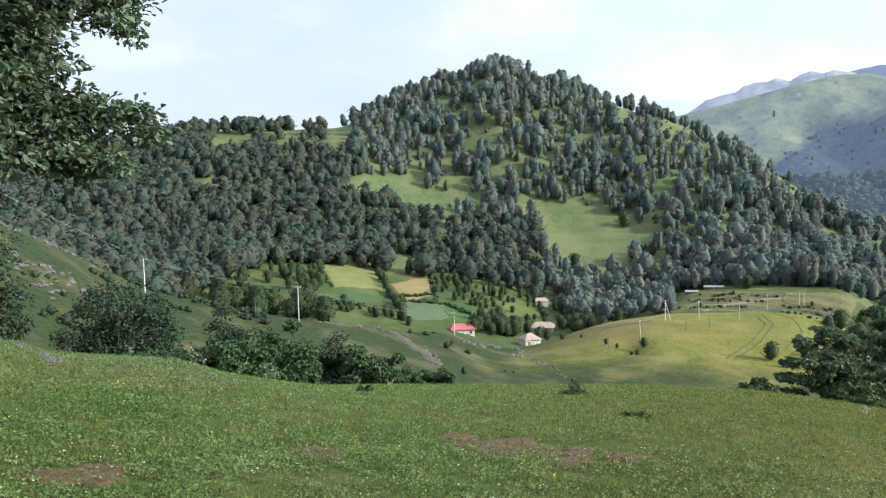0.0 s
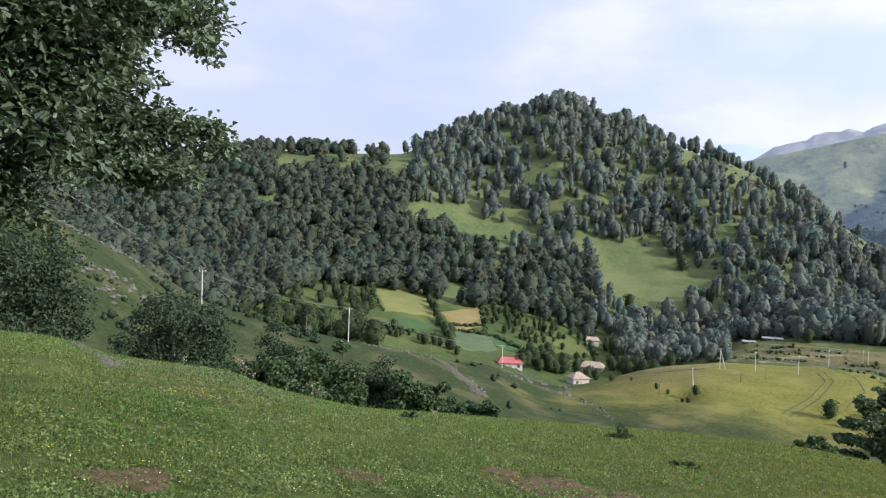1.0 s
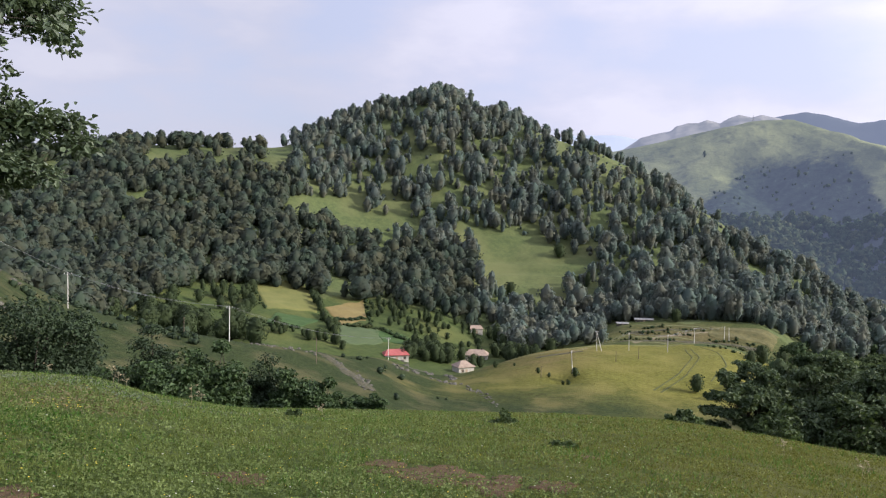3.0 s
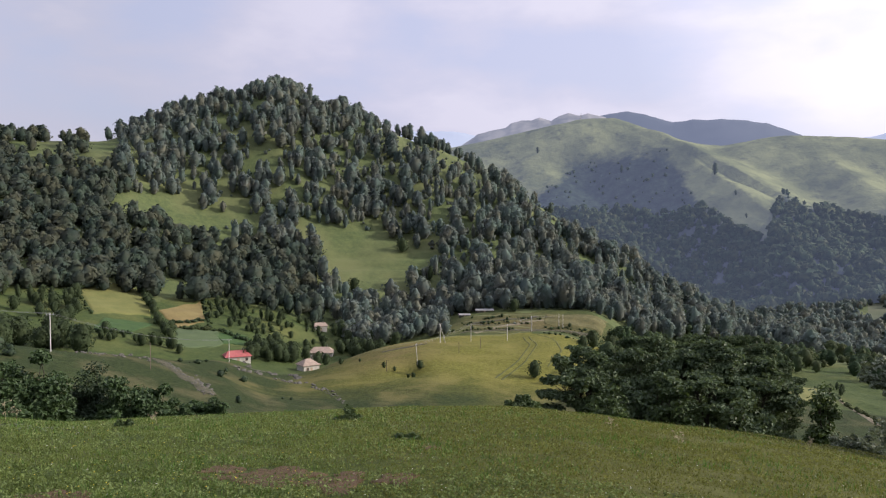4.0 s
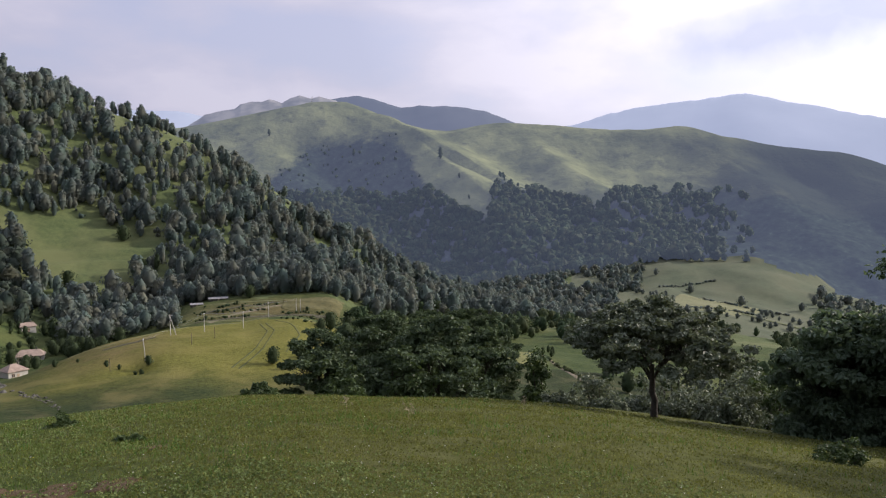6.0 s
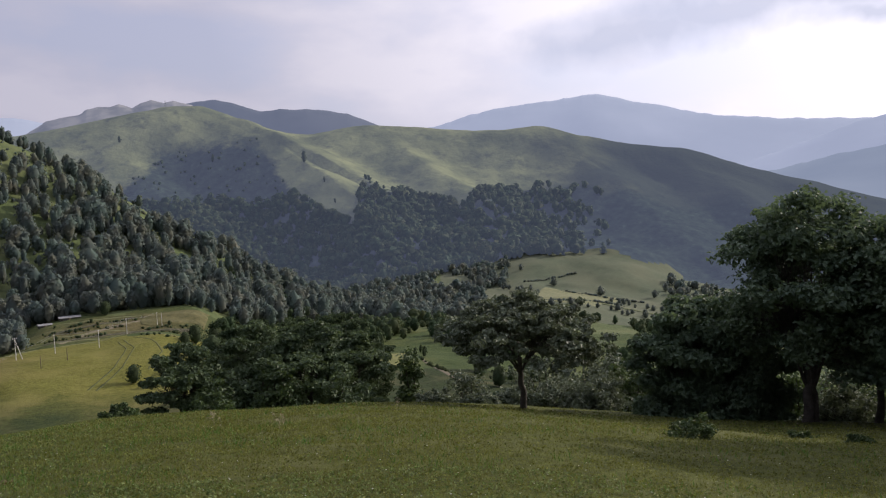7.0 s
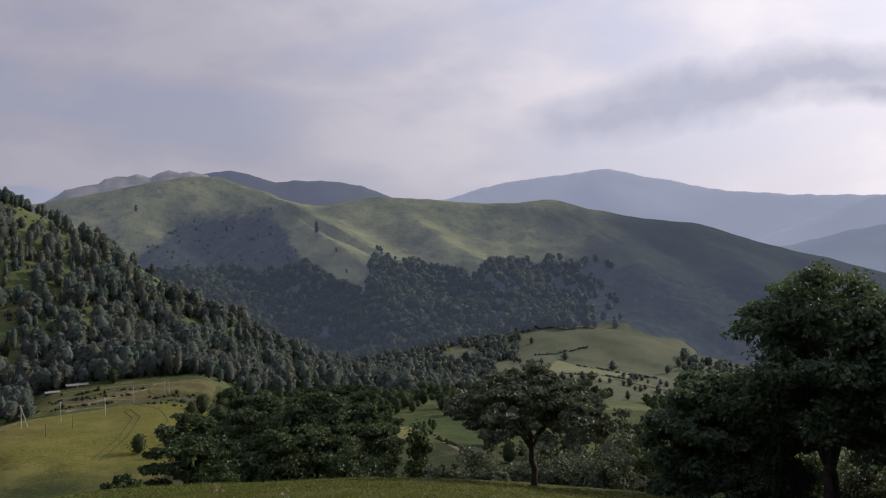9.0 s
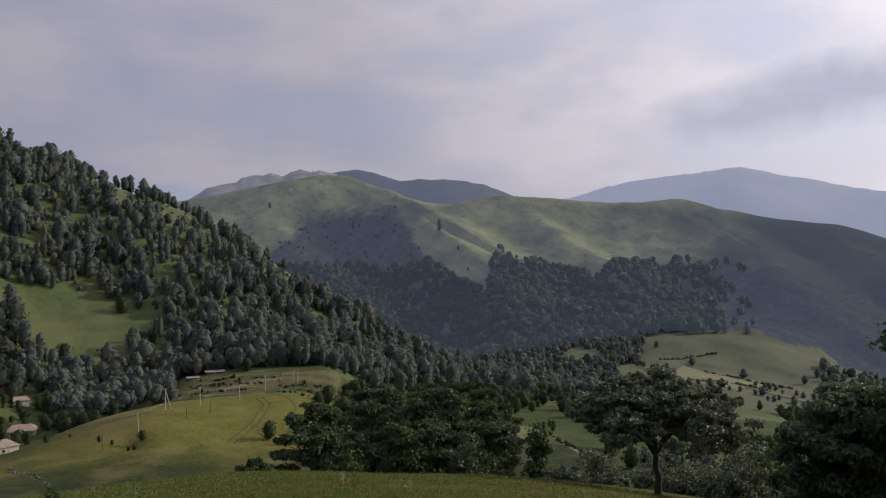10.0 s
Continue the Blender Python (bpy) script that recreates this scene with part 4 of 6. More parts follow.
def make_tree(name, seed, height, wide, clear, trunk, mat, label, m, twigs=110, per=70, leaf=0.16, clump=0.55, limbs=7, squash=1.0,
              lean=(0, 0), stems=1, group="", inside=0.45, oak=False, shell=None, under=-0.75, boughs=(), umbrella=False, flat=0.6):
    """A broadleaf tree: a leaning trunk that forks into limbs and twigs, and a crown of leaf clumps with gaps."""
    rng = np.random.default_rng(seed)
    top = base(name, m, label, "tree", group)
    mid, rz = (clear + height) / 2, (height - clear) / 2
    fork = np.array([lean[0], lean[1], clear + rz * 0.45])
    trunks = []
    for k in range(stems):
        root = np.array([k * trunk * 3.2 - (stems - 1) * trunk * 1.6, rng.normal(0, 0.1), -0.4])
        line = bent(rng, root, fork + rng.normal(0, 0.15, 3), 8, 0.05 * height / 6)
        trunks.append(tube(line, trunk * np.array([1.5, 1.1, 0.98, 0.92, 0.86, 0.8, 0.72, 0.6]), 10))
        part("trunk", mesh_of("trunk", *joined([trunks[-1]]), BARK, None, True), top)
    # twig ends fill the crown's shell, unevenly
    sprays = twigs if shell is not None else max(20, twigs // 5)
    d = rng.normal(0, 1, (sprays * 3, 3))
    d /= np.linalg.norm(d, axis=1, keepdims=True)
    d = d[d[:, 2] > under][:sprays]
    bump = 1 + 0.16 * np.sin(d[:, 0] * 5 + seed) + 0.13 * np.sin(d[:, 1] * 6 + d[:, 2] * 5 + seed * 2) + rng.normal(0, 0.06, len(d))
    reach = np.minimum((inside + (1 - inside) * rng.random(len(d)) ** 0.5) * bump, 1.04)
    ends = d * reach[:, None] * [wide / 2, wide / 2 * squash, rz] + [lean[0], lean[1], mid]
    if umbrella:
        # flat boughs one above the other under a shallow dome, bare inside
        rho, turn = rng.random(sprays) ** 0.5, rng.uniform(0, 2 * np.pi, sprays)
        roof = height - 0.45 * (height - clear) * rho ** 2.2
        z = roof - rng.random(sprays) ** 1.3 * 0.62 * (height - clear) * (1 - 0.25 * rho)
        ends = np.stack([lean[0] + np.cos(turn) * rho * wide / 2, lean[1] + np.sin(turn) * rho * wide / 2 * squash, np.maximum(z, clear * 1.05)], 1)
    if shell is not None:
        ends = ends[[shell(e) for e in ends]]
    else:
        # each bough spreads into a flat spray of twigs
        ends = np.repeat(ends, 8, 0) + rng.normal(0, 1, (len(ends) * 8, 3)) * np.array([1, 1, 0.3]) * wide * 0.062
    ang = np.arctan2(ends[:, 1] - lean[1], ends[:, 0] - lean[0])
    band = ((ang + np.pi) / (2 * np.pi) * limbs).astype(int) % limbs
    for k in range(limbs):
        mine = ends[band == k]
        if len(mine) < 2:
            continue
        core = fork * 0.35 + mine.mean(0) * 0.65
        start = fork * [0.7, 0.7, 0] + [0, 0, clear * 0.85 + (fork[2] - clear) * rng.uniform(0.0, 0.9)]
        limb = bent(rng, start, core, 7, 0.05 * height / 6, 0.15)
        pieces = [tube(limb, trunk * np.linspace(0.42, 0.15, 7), 7)]
        for e in mine:
            a = limb[rng.integers(3, 7)]
            pieces.append(tube(bent(rng, a, e, 4, 0.05 * height / 6), trunk * np.linspace(0.075, 0.012, 4), 3))
        part("limb", mesh_of("limb", *joined(pieces), BARK, None, True), top)
    # boughs that reach out of the crown, each with its own twigs
    for u0, z0, u1, z1, thick, n, out in boughs:
        axis = bent(rng, (u0 * 0.757 + out * 0.653, u0 * 0.653 - out * 0.757, z0), (u1 * 0.757 + out * 0.653, u1 * 0.653 - out * 0.757, z1), 9, 0.04)
        pieces = [tube(axis, trunk * np.linspace(0.14, 0.03, 9), 6)]
        k = rng.random(n) * 8
        on = np.stack([np.interp(k, np.arange(9), axis[:, c]) for c in range(3)], 1)
        tips = on + rng.normal(0, thick * 0.5, (n, 3)) * [1.6, 1.6, 1.0]
        for a, e in zip(on, tips):
            pieces.append(tube(bent(rng, a, e, 4, 0.02), trunk * np.linspace(0.03, 0.01, 4), 4))
        part("limb", mesh_of("limb", *joined(pieces), BARK, None, True), top)
        ends = np.concatenate([ends, tips])
    spread = clump * rng.uniform(0.7, 1.3, len(ends))
    v, f = oak_leaves(rng, ends, per, spread, leaf) if oak else leaves(rng, ends, per, spread, leaf, flat)
    part("crown", mesh_of("crown", v, f, mat), top)
    return top


def bush(name, seed, height, wide, mat, label, m, per=60, leaf=0.14, clumps=45, group=""):
    """A shrub: many stems from the ground under a ragged dome of leaves."""
    rng = np.random.default_rng(seed)
    top = base(name, m, label, "bush", group)
    d = rng.normal(0, 1, (clumps, 3))
    d /= np.linalg.norm(d, axis=1, keepdims=True)
    d[:, 2] = np.abs(d[:, 2])
    k = 1 + 0.2 * np.sin(d[:, 0] * 6 + seed) + rng.normal(0, 0.1, clumps)
    ends = d * (rng.uniform(0.45, 0.95, clumps) * k)[:, None] * [wide / 2, wide / 2, height * 0.92]
    ends[:, 2] = np.maximum(ends[:, 2], 0.12 * height)
    pieces = [tube(bent(rng, (*rng.normal(0, wide * 0.06, 2), -0.3), e, 5, 0.04 * wide), np.linspace(0.03, 0.006, 5) * height / 2, 4) for e in ends[::2]]
    part("stem", mesh_of("stem", *joined(pieces), BARK, None, True), top)
    v, f = leaves(rng, ends, per, np.full(clumps, 0.16 * (wide + height) / 2) * rng.uniform(0.7, 1.3, clumps), leaf)
    part("crown", mesh_of("crown", v, f, mat), top)
    return top


def stand(az, r, turn=0.0, sink=0.05):
    p = place(az, r)
    return pose(p.x, p.y, p.z - sink, 0, 0, turn)


def oak_outline(e):
    """The oak's uneven crown: a dense lower mass, one bough that reaches out, a gap over it and a broad upper part."""
    near = 11.4 / (11.4 - 0.653 * e[0] + 0.757 * e[1])
    side, high = (0.757 * e[0] + 0.653 * e[1]) * near, (e[2] + OAK_FOOT - EYE) * near + EYE
    if side < 0.8:
        return math.sin(e[0] * 91 + e[2] * 57) > (0.9 if side < -0.8 else 0.25)
    if high < 2.1 or side > 4.45:
        return False
    if side < 3.05:
        return True
    if high < 2.55:
        return side < 3.75
    if high < 3.2:
        return abs(high - 2.8) < 0.18 + 0.05 * math.sin(side * 9)
    return high > 3.95 + 0.12 * math.sin(side * 7)


OAK_FOOT = place(-40.8, 11.4).z - 0.05
# the oak whose branches hang over the viewpoint's meadow
make_tree("oak_tree", 5, 9.2, 9.2, 1.5, 0.26, FRESH_OAK_LEAF, "large oak with dense dark green lobed leaves", stand(-40.8, 11.4), twigs=900, per=36, leaf=0.1, clump=0.27, limbs=9, oak=True, inside=0.48, under=-0.9, shell=oak_outline,
          boughs=[(u0, z0 - OAK_FOOT, u1, z1 - OAK_FOOT, w, n, out) for u0, z0, u1, z1, w, n, out in (
              (2.7, 2.98, 4.45, 2.74, 0.2, 70, 0), (1.8, 2.6, 3.55, 2.2, 0.3, 150, 0), (1.0, 2.3, 1.75, 1.55, 0.26, 70, 0), (2.9, 4.5, 4.2, 4.3, 0.36, 70, 0), (1.0, 3.6, 2.9, 3.5, 0.34, 100, 0), (0.9, 3.05, 2.7, 3.05, 0.3, 80, 0),
              (0.7, 4.1, 3.0, 4.2, 0.42, 90, 0), (0.8, 4.8, 3.2, 4.9, 0.42, 80, 0), (0.8, 3.95, 2.5, 3.9, 0.3, 110, 1.9), (0.8, 3.5, 2.3, 3.45, 0.28, 110, 1.9), (0.8, 3.05, 2.2, 3.0, 0.28, 90, 1.7), (0.9, 4.4, 2.6, 4.3, 0.3, 100, 1.8))])
# the lone wide tree at the edge
make_tree("lone_tree", 8, 5.9, 7.6, 1.9, 0.17, SILVER_LEAF, "lone spreading oak with a flat wide crown on short grass", stand(50.8, 39.0), twigs=280, per=44, leaf=0.11, clump=0.38, limbs=9, umbrella=True, flat=0.5)
# the grove; oaks from bearing 93 on are out of view, added for shade
GROVE = "oaks of the grove"
for seed, az, r, h, wide, clear, thick, stems, label in (
        (21, 70.7, 42, 11.2, 8.0, 1.6, 0.24, 2, "tall dark oak with two trunks in the grove"), (22, 79.2, 42, 10.6, 9.0, 2.2, 0.34, 1, "dark oak with a thick trunk in the grove"),
        (23, 74.9, 49, 10.0, 8.0, 2.0, 0.22, 1, "slender dark oak in the grove"), (24, 77.8, 52, 10.0, 8.0, 2.0, 0.22, 1, "slender dark oak in the grove"), (25, 82.0, 46, 10.5, 8.0, 2.0, 0.26, 1, "slender dark oak in the grove"),
        (30, 91.0, 31, 12.0, 11.0, 4.6, 0.36, 1, "tall oak with a high crown at the grove's border"), (26, 97.0, 38, 13.5, 12.0, 2.6, 0.36, 1, "unseen broad oak added to shade the meadow"),
        (27, 108.0, 33, 13.0, 12.0, 2.6, 0.36, 1, "unseen broad oak added to shade the meadow"), (28, 121.0, 29, 13.0, 12.0, 2.6, 0.36, 1, "unseen broad oak added to shade the meadow"),
        (33, 93.0, 47, 15.0, 11.0, 2.6, 0.36, 1, "unseen tall oak added to shade the meadow"), (34, 101.0, 52, 16.0, 12.0, 2.6, 0.36, 1, "unseen tall oak added to shade the meadow"), (35, 104.5, 43, 15.0, 12.0, 2.6, 0.36, 1, "unseen tall oak added to shade the meadow"),
        (36, 113.0, 45, 16.0, 12.0, 2.6, 0.36, 1, "unseen tall oak added to shade the meadow"), (37, 127.0, 40, 15.0, 12.0, 2.6, 0.36, 1, "unseen tall oak added to shade the meadow")):
    dense = az < 93
    make_tree("oak_tree", seed, h, wide, clear, thick, OAK_LEAF, label, stand(az, r), twigs=540 if dense else 130, per=34 if dense else 20, leaf=0.132 if dense else 0.44, clump=0.72, limbs=8, stems=stems, group=GROVE)
make_tree("hazel_tree", 31, 6.6, 4.4, 0.1, 0.1, OAK_LEAF, "dense dark hazel with leaves down to the grass", stand(62.4, 43), twigs=260, per=44, leaf=0.15, clump=0.62, limbs=6, inside=0.4)
make_tree("hazel_tree", 32, 5.6, 4.0, 0.3, 0.12, OAK_LEAF, "dense dark hazel with leaves down to the grass", stand(65.4, 44.5), twigs=240, per=44, leaf=0.15, clump=0.62, limbs=6, inside=0.4)

make_tree("hazel_tree", 38, 6.4, 4.2, 0.3, 0.12, OAK_LEAF, "dense dark hazel with leaves down to the grass", stand(67.0, 47), twigs=220, per=44, leaf=0.15, clump=0.62, limbs=6, inside=0.4)

for k, (az, r, wide) in enumerate(((60.9, 42.6, 3.2), (63.0, 42.2, 3.4), (65.4, 43.0, 3.2), (67.6, 45.5, 3.0))):
    bush("hazel_shrub", 140 + k, 2.3, wide, OAK_LEAF, "low dark hazel shrub at the foot of the grove", stand(az, r), per=90, leaf=0.13, clumps=54, group="hazel shrubs of the grove")

# trees just below the meadow's edge
EDGE_GROUP = "trees below the meadow edge"
for k, (az, r, tip, wide, mat, label) in enumerate((
        (26.3, 60, -9.6, 5.0, EDGE_LEAF, "half-bare grey-green oak with open limbs below the edge"),
        (31.5, 64, -8.6, 7.0, EDGE_LEAF, "dark broadleaf tree below the meadow edge"),
        (35.2, 60, -8.9, 7.5, EDGE_LEAF, "broad dark tree below the meadow edge"),
        (38.3, 61, -9.6, 5.0, EDGE_LEAF, "round dark tree below the meadow edge"),
        (33.4, 75, -7.6, 8.0, VALLEY_LEAF, "tall broadleaf tree on the slope below"),
        (29.4, 88, -8.2, 7.0, VALLEY_LEAF, "broadleaf tree on the slope below"),
        (36.4, 92, -8.0, 9.0, VALLEY_LEAF, "broad green tree on the slope below"),
        (39.2, 100, -8.8, 8.0, VALLEY_LEAF, "broad green tree on the slope below"))):
    foot = place(az, r)
    h = EYE + r * math.tan(radians(tip)) - foot.z
    make_tree("broadleaf_tree", 50 + k, h, wide, h * 0.16, 0.16 if k else 0.26, mat, label, stand(az, r), twigs=210, per=44, leaf=0.15, clump=0.65 if k else 0.5, limbs=7, group=EDGE_GROUP, umbrella=k in (1, 2, 3), flat=0.5)

# shrubs along the edge
SHRUBS = "shrubs along the meadow edge"
for k, (az, r, tip, wide, mat, label) in enumerate((
        (-36.0, 44, 2.0, 7.0, SHRUB_LEAF, "tall dark shrub beside the slope"), (-32.4, 45, -1.6, 5.4, SHRUB_LEAF, "dark green shrub beside the slope"), (-23.6, 50, -5.4, 4.0, SHRUB_LEAF, "dark shrub with reddish twigs"),
        (-21.4, 51, -5.6, 4.4, SHRUB_LEAF, "broad dark shrub with reddish twigs"), (-19.6, 50, -10.6, 3.0, ROW_LEAF, "green shrub beside the meadow"), (-16.0, 54, -8.2, 2.6, SHRUB_LEAF, "pointed dark green shrub"),
        (-14.6, 50, -10.0, 3.6, ROW_LEAF, "green shrub in a row"), (-12.7, 51, -9.3, 3.8, ROW_LEAF, "rounded green shrub in a row"), (-11.0, 51, -10.4, 3.0, ROW_LEAF, "green shrub in a row"),
        (-8.4, 54, -10.3, 2.6, SHRUB_LEAF, "pointed dark green shrub"), (-6.8, 52, -11.6, 2.4, ROW_LEAF, "green shrub in a row"), (-4.6, 52, -11.6, 3.0, ROW_LEAF, "green shrub in a row"),
        (-2.8, 52, -12.9, 2.2, ROW_LEAF, "low green shrub at the edge"), (-0.8, 52, -12.9, 2.2, ROW_LEAF, "low green shrub at the edge"), (-17.6, 52, -10.2, 2.6, ROW_LEAF, "green shrub in a row"),
        (22.2, 44, -13.3, 1.8, BUSH_LEAF, "low green shrub at the edge"), (28.6, 44, -13.4, 1.6, BUSH_LEAF, "low yellow-green shrub at the edge"), (44.5, 46, -14.1, 2.0, SILVER_LEAF, "low grey-green shrub at the edge"),
        (47.6, 47, -14.7, 2.0, SILVER_LEAF, "low grey-green shrub at the edge"), (49.8, 50, -14.2, 3.0, SILVER_LEAF, "grey-green shrub below the edge"), (53.6, 50, -13.4, 3.6, SILVER_LEAF, "pale grey-green shrub below the edge"),
        (56.8, 49, -13.4, 3.0, SILVER_LEAF, "pale grey-green shrub below the edge"), (65.6, 49, -13.2, 2.8, BUSH_LEAF, "light green shrub under the oaks"), (67.6, 51, -13.6, 2.6, SILVER_LEAF, "pale shrub under the oaks"),
        (72.8, 54, -13.4, 3.6, SILVER_LEAF, "pale shrub under the oaks"), (77.0, 56, -13.4, 3.6, BUSH_LEAF, "shrub under the oaks"), (81.5, 56, -13.2, 4.0, SILVER_LEAF, "pale shrub under the oaks"),
        (63.2, 52, -12.6, 3.6, BUSH_LEAF, "green shrub behind the oaks"), (66.6, 60, -12.0, 5.0, OAK_LEAF, "dark shrub behind the oaks"), (69.4, 58, -12.2, 4.6, BUSH_LEAF, "green shrub behind the oaks"),
        (71.4, 62, -12.2, 5.0, OAK_LEAF, "dark shrub behind the oaks"), (75.0, 62, -12.2, 5.0, BUSH_LEAF, "green shrub behind the oaks"), (79.0, 60, -12.2, 5.0, OAK_LEAF, "dark shrub behind the oaks"),
        (28.0, 57, -12.6, 3.6, BUSH_LEAF, "green shrub below the edge"), (30.4, 57, -12.4, 3.6, EDGE_LEAF, "dark shrub below the edge"), (33.0, 56, -12.4, 3.8, BUSH_LEAF, "green shrub below the edge"), (37.2, 56, -12.5, 3.8, EDGE_LEAF, "dark shrub below the edge"),
        (83.5, 60, -12.0, 5.0, BUSH_LEAF, "green shrub behind the oaks"), (51.8, 62, -12.6, 4.6, SILVER_LEAF, "tall pale shrub below the edge"),
        (42.6, 60, -11.4, 1.5, BUSH_LEAF, "slim upright green shrub below the edge"), (55.4, 62, -12.1, 4.4, SILVER_LEAF, "tall pale shrub below the edge"), (57.6, 60, -12.0, 4.6, SILVER_LEAF, "tall pale shrub below the edge"),
        (59.4, 58, -12.3, 3.6, BUSH_LEAF, "green shrub beside the grove"), (47.0, 64, -13.0, 3.4, SILVER_LEAF, "pale shrub below the edge"))):
    foot = place(az, r)
    h = max(0.7, 1.2 * (EYE + r * math.tan(radians(tip)) - foot.z))
    bush("shrub", 80 + k, h, wide * 1.25, mat, label, stand(az, r), per=(120 if mat in (SHRUB_LEAF, ROW_LEAF) else 72) if r < 55 else 44, leaf=0.135 if mat is ROW_LEAF else 0.108 if r < 55 else 0.15, clumps=64, group=SHRUBS)

# small dark tufts that stand in the short grass
for k, (az, el, h, wide) in enumerate(((62.8, -17.3, 0.75, 1.5), (9.3, -14.6, 0.45, 0.9), (70.0, -16.9, 0.3, 1.0), (73.4, -16.9, 0.35, 0.9), (-6.2, -14.1, 0.35, 0.5), (13.6, -15.9, 0.25, 0.6), (77.0, -16.9, 0.25, 0.9))):
    r = 8.0
    while r < 40 and math.degrees(math.atan2(place(az, r).z - EYE, r)) < el:
        r += 0.25
    bush("thorn_bush", 120 + k, h, wide, BUSH_LEAF, "small dark thorny bush in the short grass", stand(az, r), per=50, leaf=0.05, clumps=30, group="small bushes in the meadow")


def stalk(seed, az, r, h):
    """A dead weed: a thin bent stem with dry side stems and shrivelled leaves."""
    rng = np.random.default_rng(seed)
    top = base("dry_weed", stand(az, r, 0, 0.0), "tall dry pale weed stalk in the meadow", "weed", "dry weed stalks")
    tip = np.array([rng.normal(0, 0.08), rng.normal(0, 0.08), h])
    part("stem", mesh_of("stem", *tube(bent(rng, (0, 0, -0.05), tip, 6, 0.02), np.linspace(0.008, 0.003, 6), 5), DRY_STALK, None, True), top)
    ends = []
    for k in range(7):
        a = tip * rng.uniform(0.35, 0.9)
        e = a + [rng.normal(0, 0.1), rng.normal(0, 0.1), rng.uniform(0.05, 0.15)]
        part("side_stem", mesh_of("side_stem", *tube(bent(rng, a, e, 4, 0.01), np.linspace(0.004, 0.002, 4), 4), DRY_STALK, None, True), top)
        ends.append(e)
    v, f = leaves(rng, np.array(ends), 9, np.full(7, 0.05), 0.02)
    part("leaves", mesh_of("leaves", v, f, DRY_STALK), top)


DRY_STALK = plain("dry_stalk", (0.2, 0.17, 0.1), (0.34, 0.3, 0.2), 8.0, 0.9, 0.2, 0.002)
for k, (az, r, h) in enumerate(((-13.2, 27, 0.7), (-12.6, 28, 0.5), (-18.4, 33, 0.8), (-18.0, 33.5, 0.6), (-17.5, 33, 0.5), (-22.4, 31, 0.4), (28.5, 22, 0.4), (33.2, 18, 0.35), (41.5, 26, 0.4), (-4.0, 24, 0.35))):
    stalk(300 + k, az, r, h)

# ---- the valley ----
SCREE = plain("weathered_scree", (0.036, 0.04, 0.019), (0.095, 0.086, 0.055), 0.5, 0.95, 0.9, 0.3)
TRACK = plain("pressed_grass", (0.05, 0.058, 0.018), (0.085, 0.092, 0.028), 0.5, 0.95, 0.5, 0.1)
OCHRE = plain("stubble", (0.13, 0.1, 0.038), (0.18, 0.145, 0.055), 0.15, 0.95, 0.4, 0.1)
HAY = plain("mown_hay_grass", (0.09, 0.1, 0.028), (0.14, 0.138, 0.042), 0.12, 0.95, 0.4, 0.1)
ROUGH_TERRACE = plain("rough_terrace_grass", (0.058, 0.06, 0.022), (0.125, 0.112, 0.044), 0.35, 0.95, 0.6, 0.2)
CROP_DARK = plain("dark_crop", (0.026, 0.055, 0.014), (0.042, 0.078, 0.02), 0.2, 0.9, 0.5, 0.15)
CROP_GREEN = plain("green_crop", (0.05, 0.074, 0.03), (0.07, 0.095, 0.04), 0.2, 0.9, 0.5, 0.15)
DRY_GRASS = plain("dry_grass", (0.11, 0.12, 0.055), (0.17, 0.17, 0.085), 0.4, 0.95, 0.5, 0.1)
WORN_GRASS = plain("worn_grass", (0.075, 0.095, 0.038), (0.125, 0.135, 0.06), 0.5, 0.95, 0.5, 0.1)
EARTH = plain("bare_earth", (0.11, 0.095, 0.058), (0.19, 0.165, 0.11), 0.8, 0.95, 0.6, 0.05)
SOIL = plain("trodden_soil", (0.044, 0.029, 0.014), (0.125, 0.08, 0.042), 9.0, 0.95, 0.8, 0.03)
STONE = plain("grey_stone", (0.045, 0.044, 0.036), (0.125, 0.12, 0.1), 1.2, 0.9, 0.7, 0.08)
CONCRETE = plain("pole_concrete", (0.42, 0.41, 0.38), (0.58, 0.56, 0.52), 1.0, 0.85, 0.3, 0.01)
POLE_WOOD = plain("weathered_pole_wood", (0.09, 0.07, 0.05), (0.17, 0.14, 0.11), 2.0, 0.9, 0.5, 0.01)
PORCELAIN = plain("porcelain", (0.6, 0.6, 0.58), (0.75, 0.74, 0.72), 3.0, 0.3, 0.05, 0.002)
METAL = plain("dull_steel", (0.2, 0.2, 0.21), (0.35, 0.35, 0.36), 4.0, 0.5, 0.1, 0.003, 0.8)
PLASTER = plain("whitewash", (0.34, 0.32, 0.28), (0.5, 0.48, 0.43), 0.8, 0.9, 0.3, 0.02)
TIN_RED = plain("red_tin_roof", (0.24, 0.06, 0.055), (0.36, 0.11, 0.1), 0.6, 0.55, 0.2, 0.02)
TILE_TAN = plain("weathered_tan_roof", (0.2, 0.15, 0.115), (0.33, 0.26, 0.205), 0.7, 0.85, 0.5, 0.05)
TIN_GREY = plain("grey_tin_roof", (0.16, 0.16, 0.155), (0.27, 0.265, 0.25), 0.6, 0.5, 0.2, 0.02)
DARK_PANE = plain("window_pane", (0.02, 0.025, 0.03), (0.05, 0.055, 0.06), 1.0, 0.15, 0.02, 0.001)
JOINERY = plain("painted_joinery", (0.3, 0.22, 0.15), (0.42, 0.32, 0.23), 2.0, 0.6, 0.2, 0.005)


def drape(az, r, lift):
    x, y = r * np.sin(np.radians(az)), r * np.cos(np.radians(az))
    return np.stack([x, y, ground_z(x, y) + lift], -1)


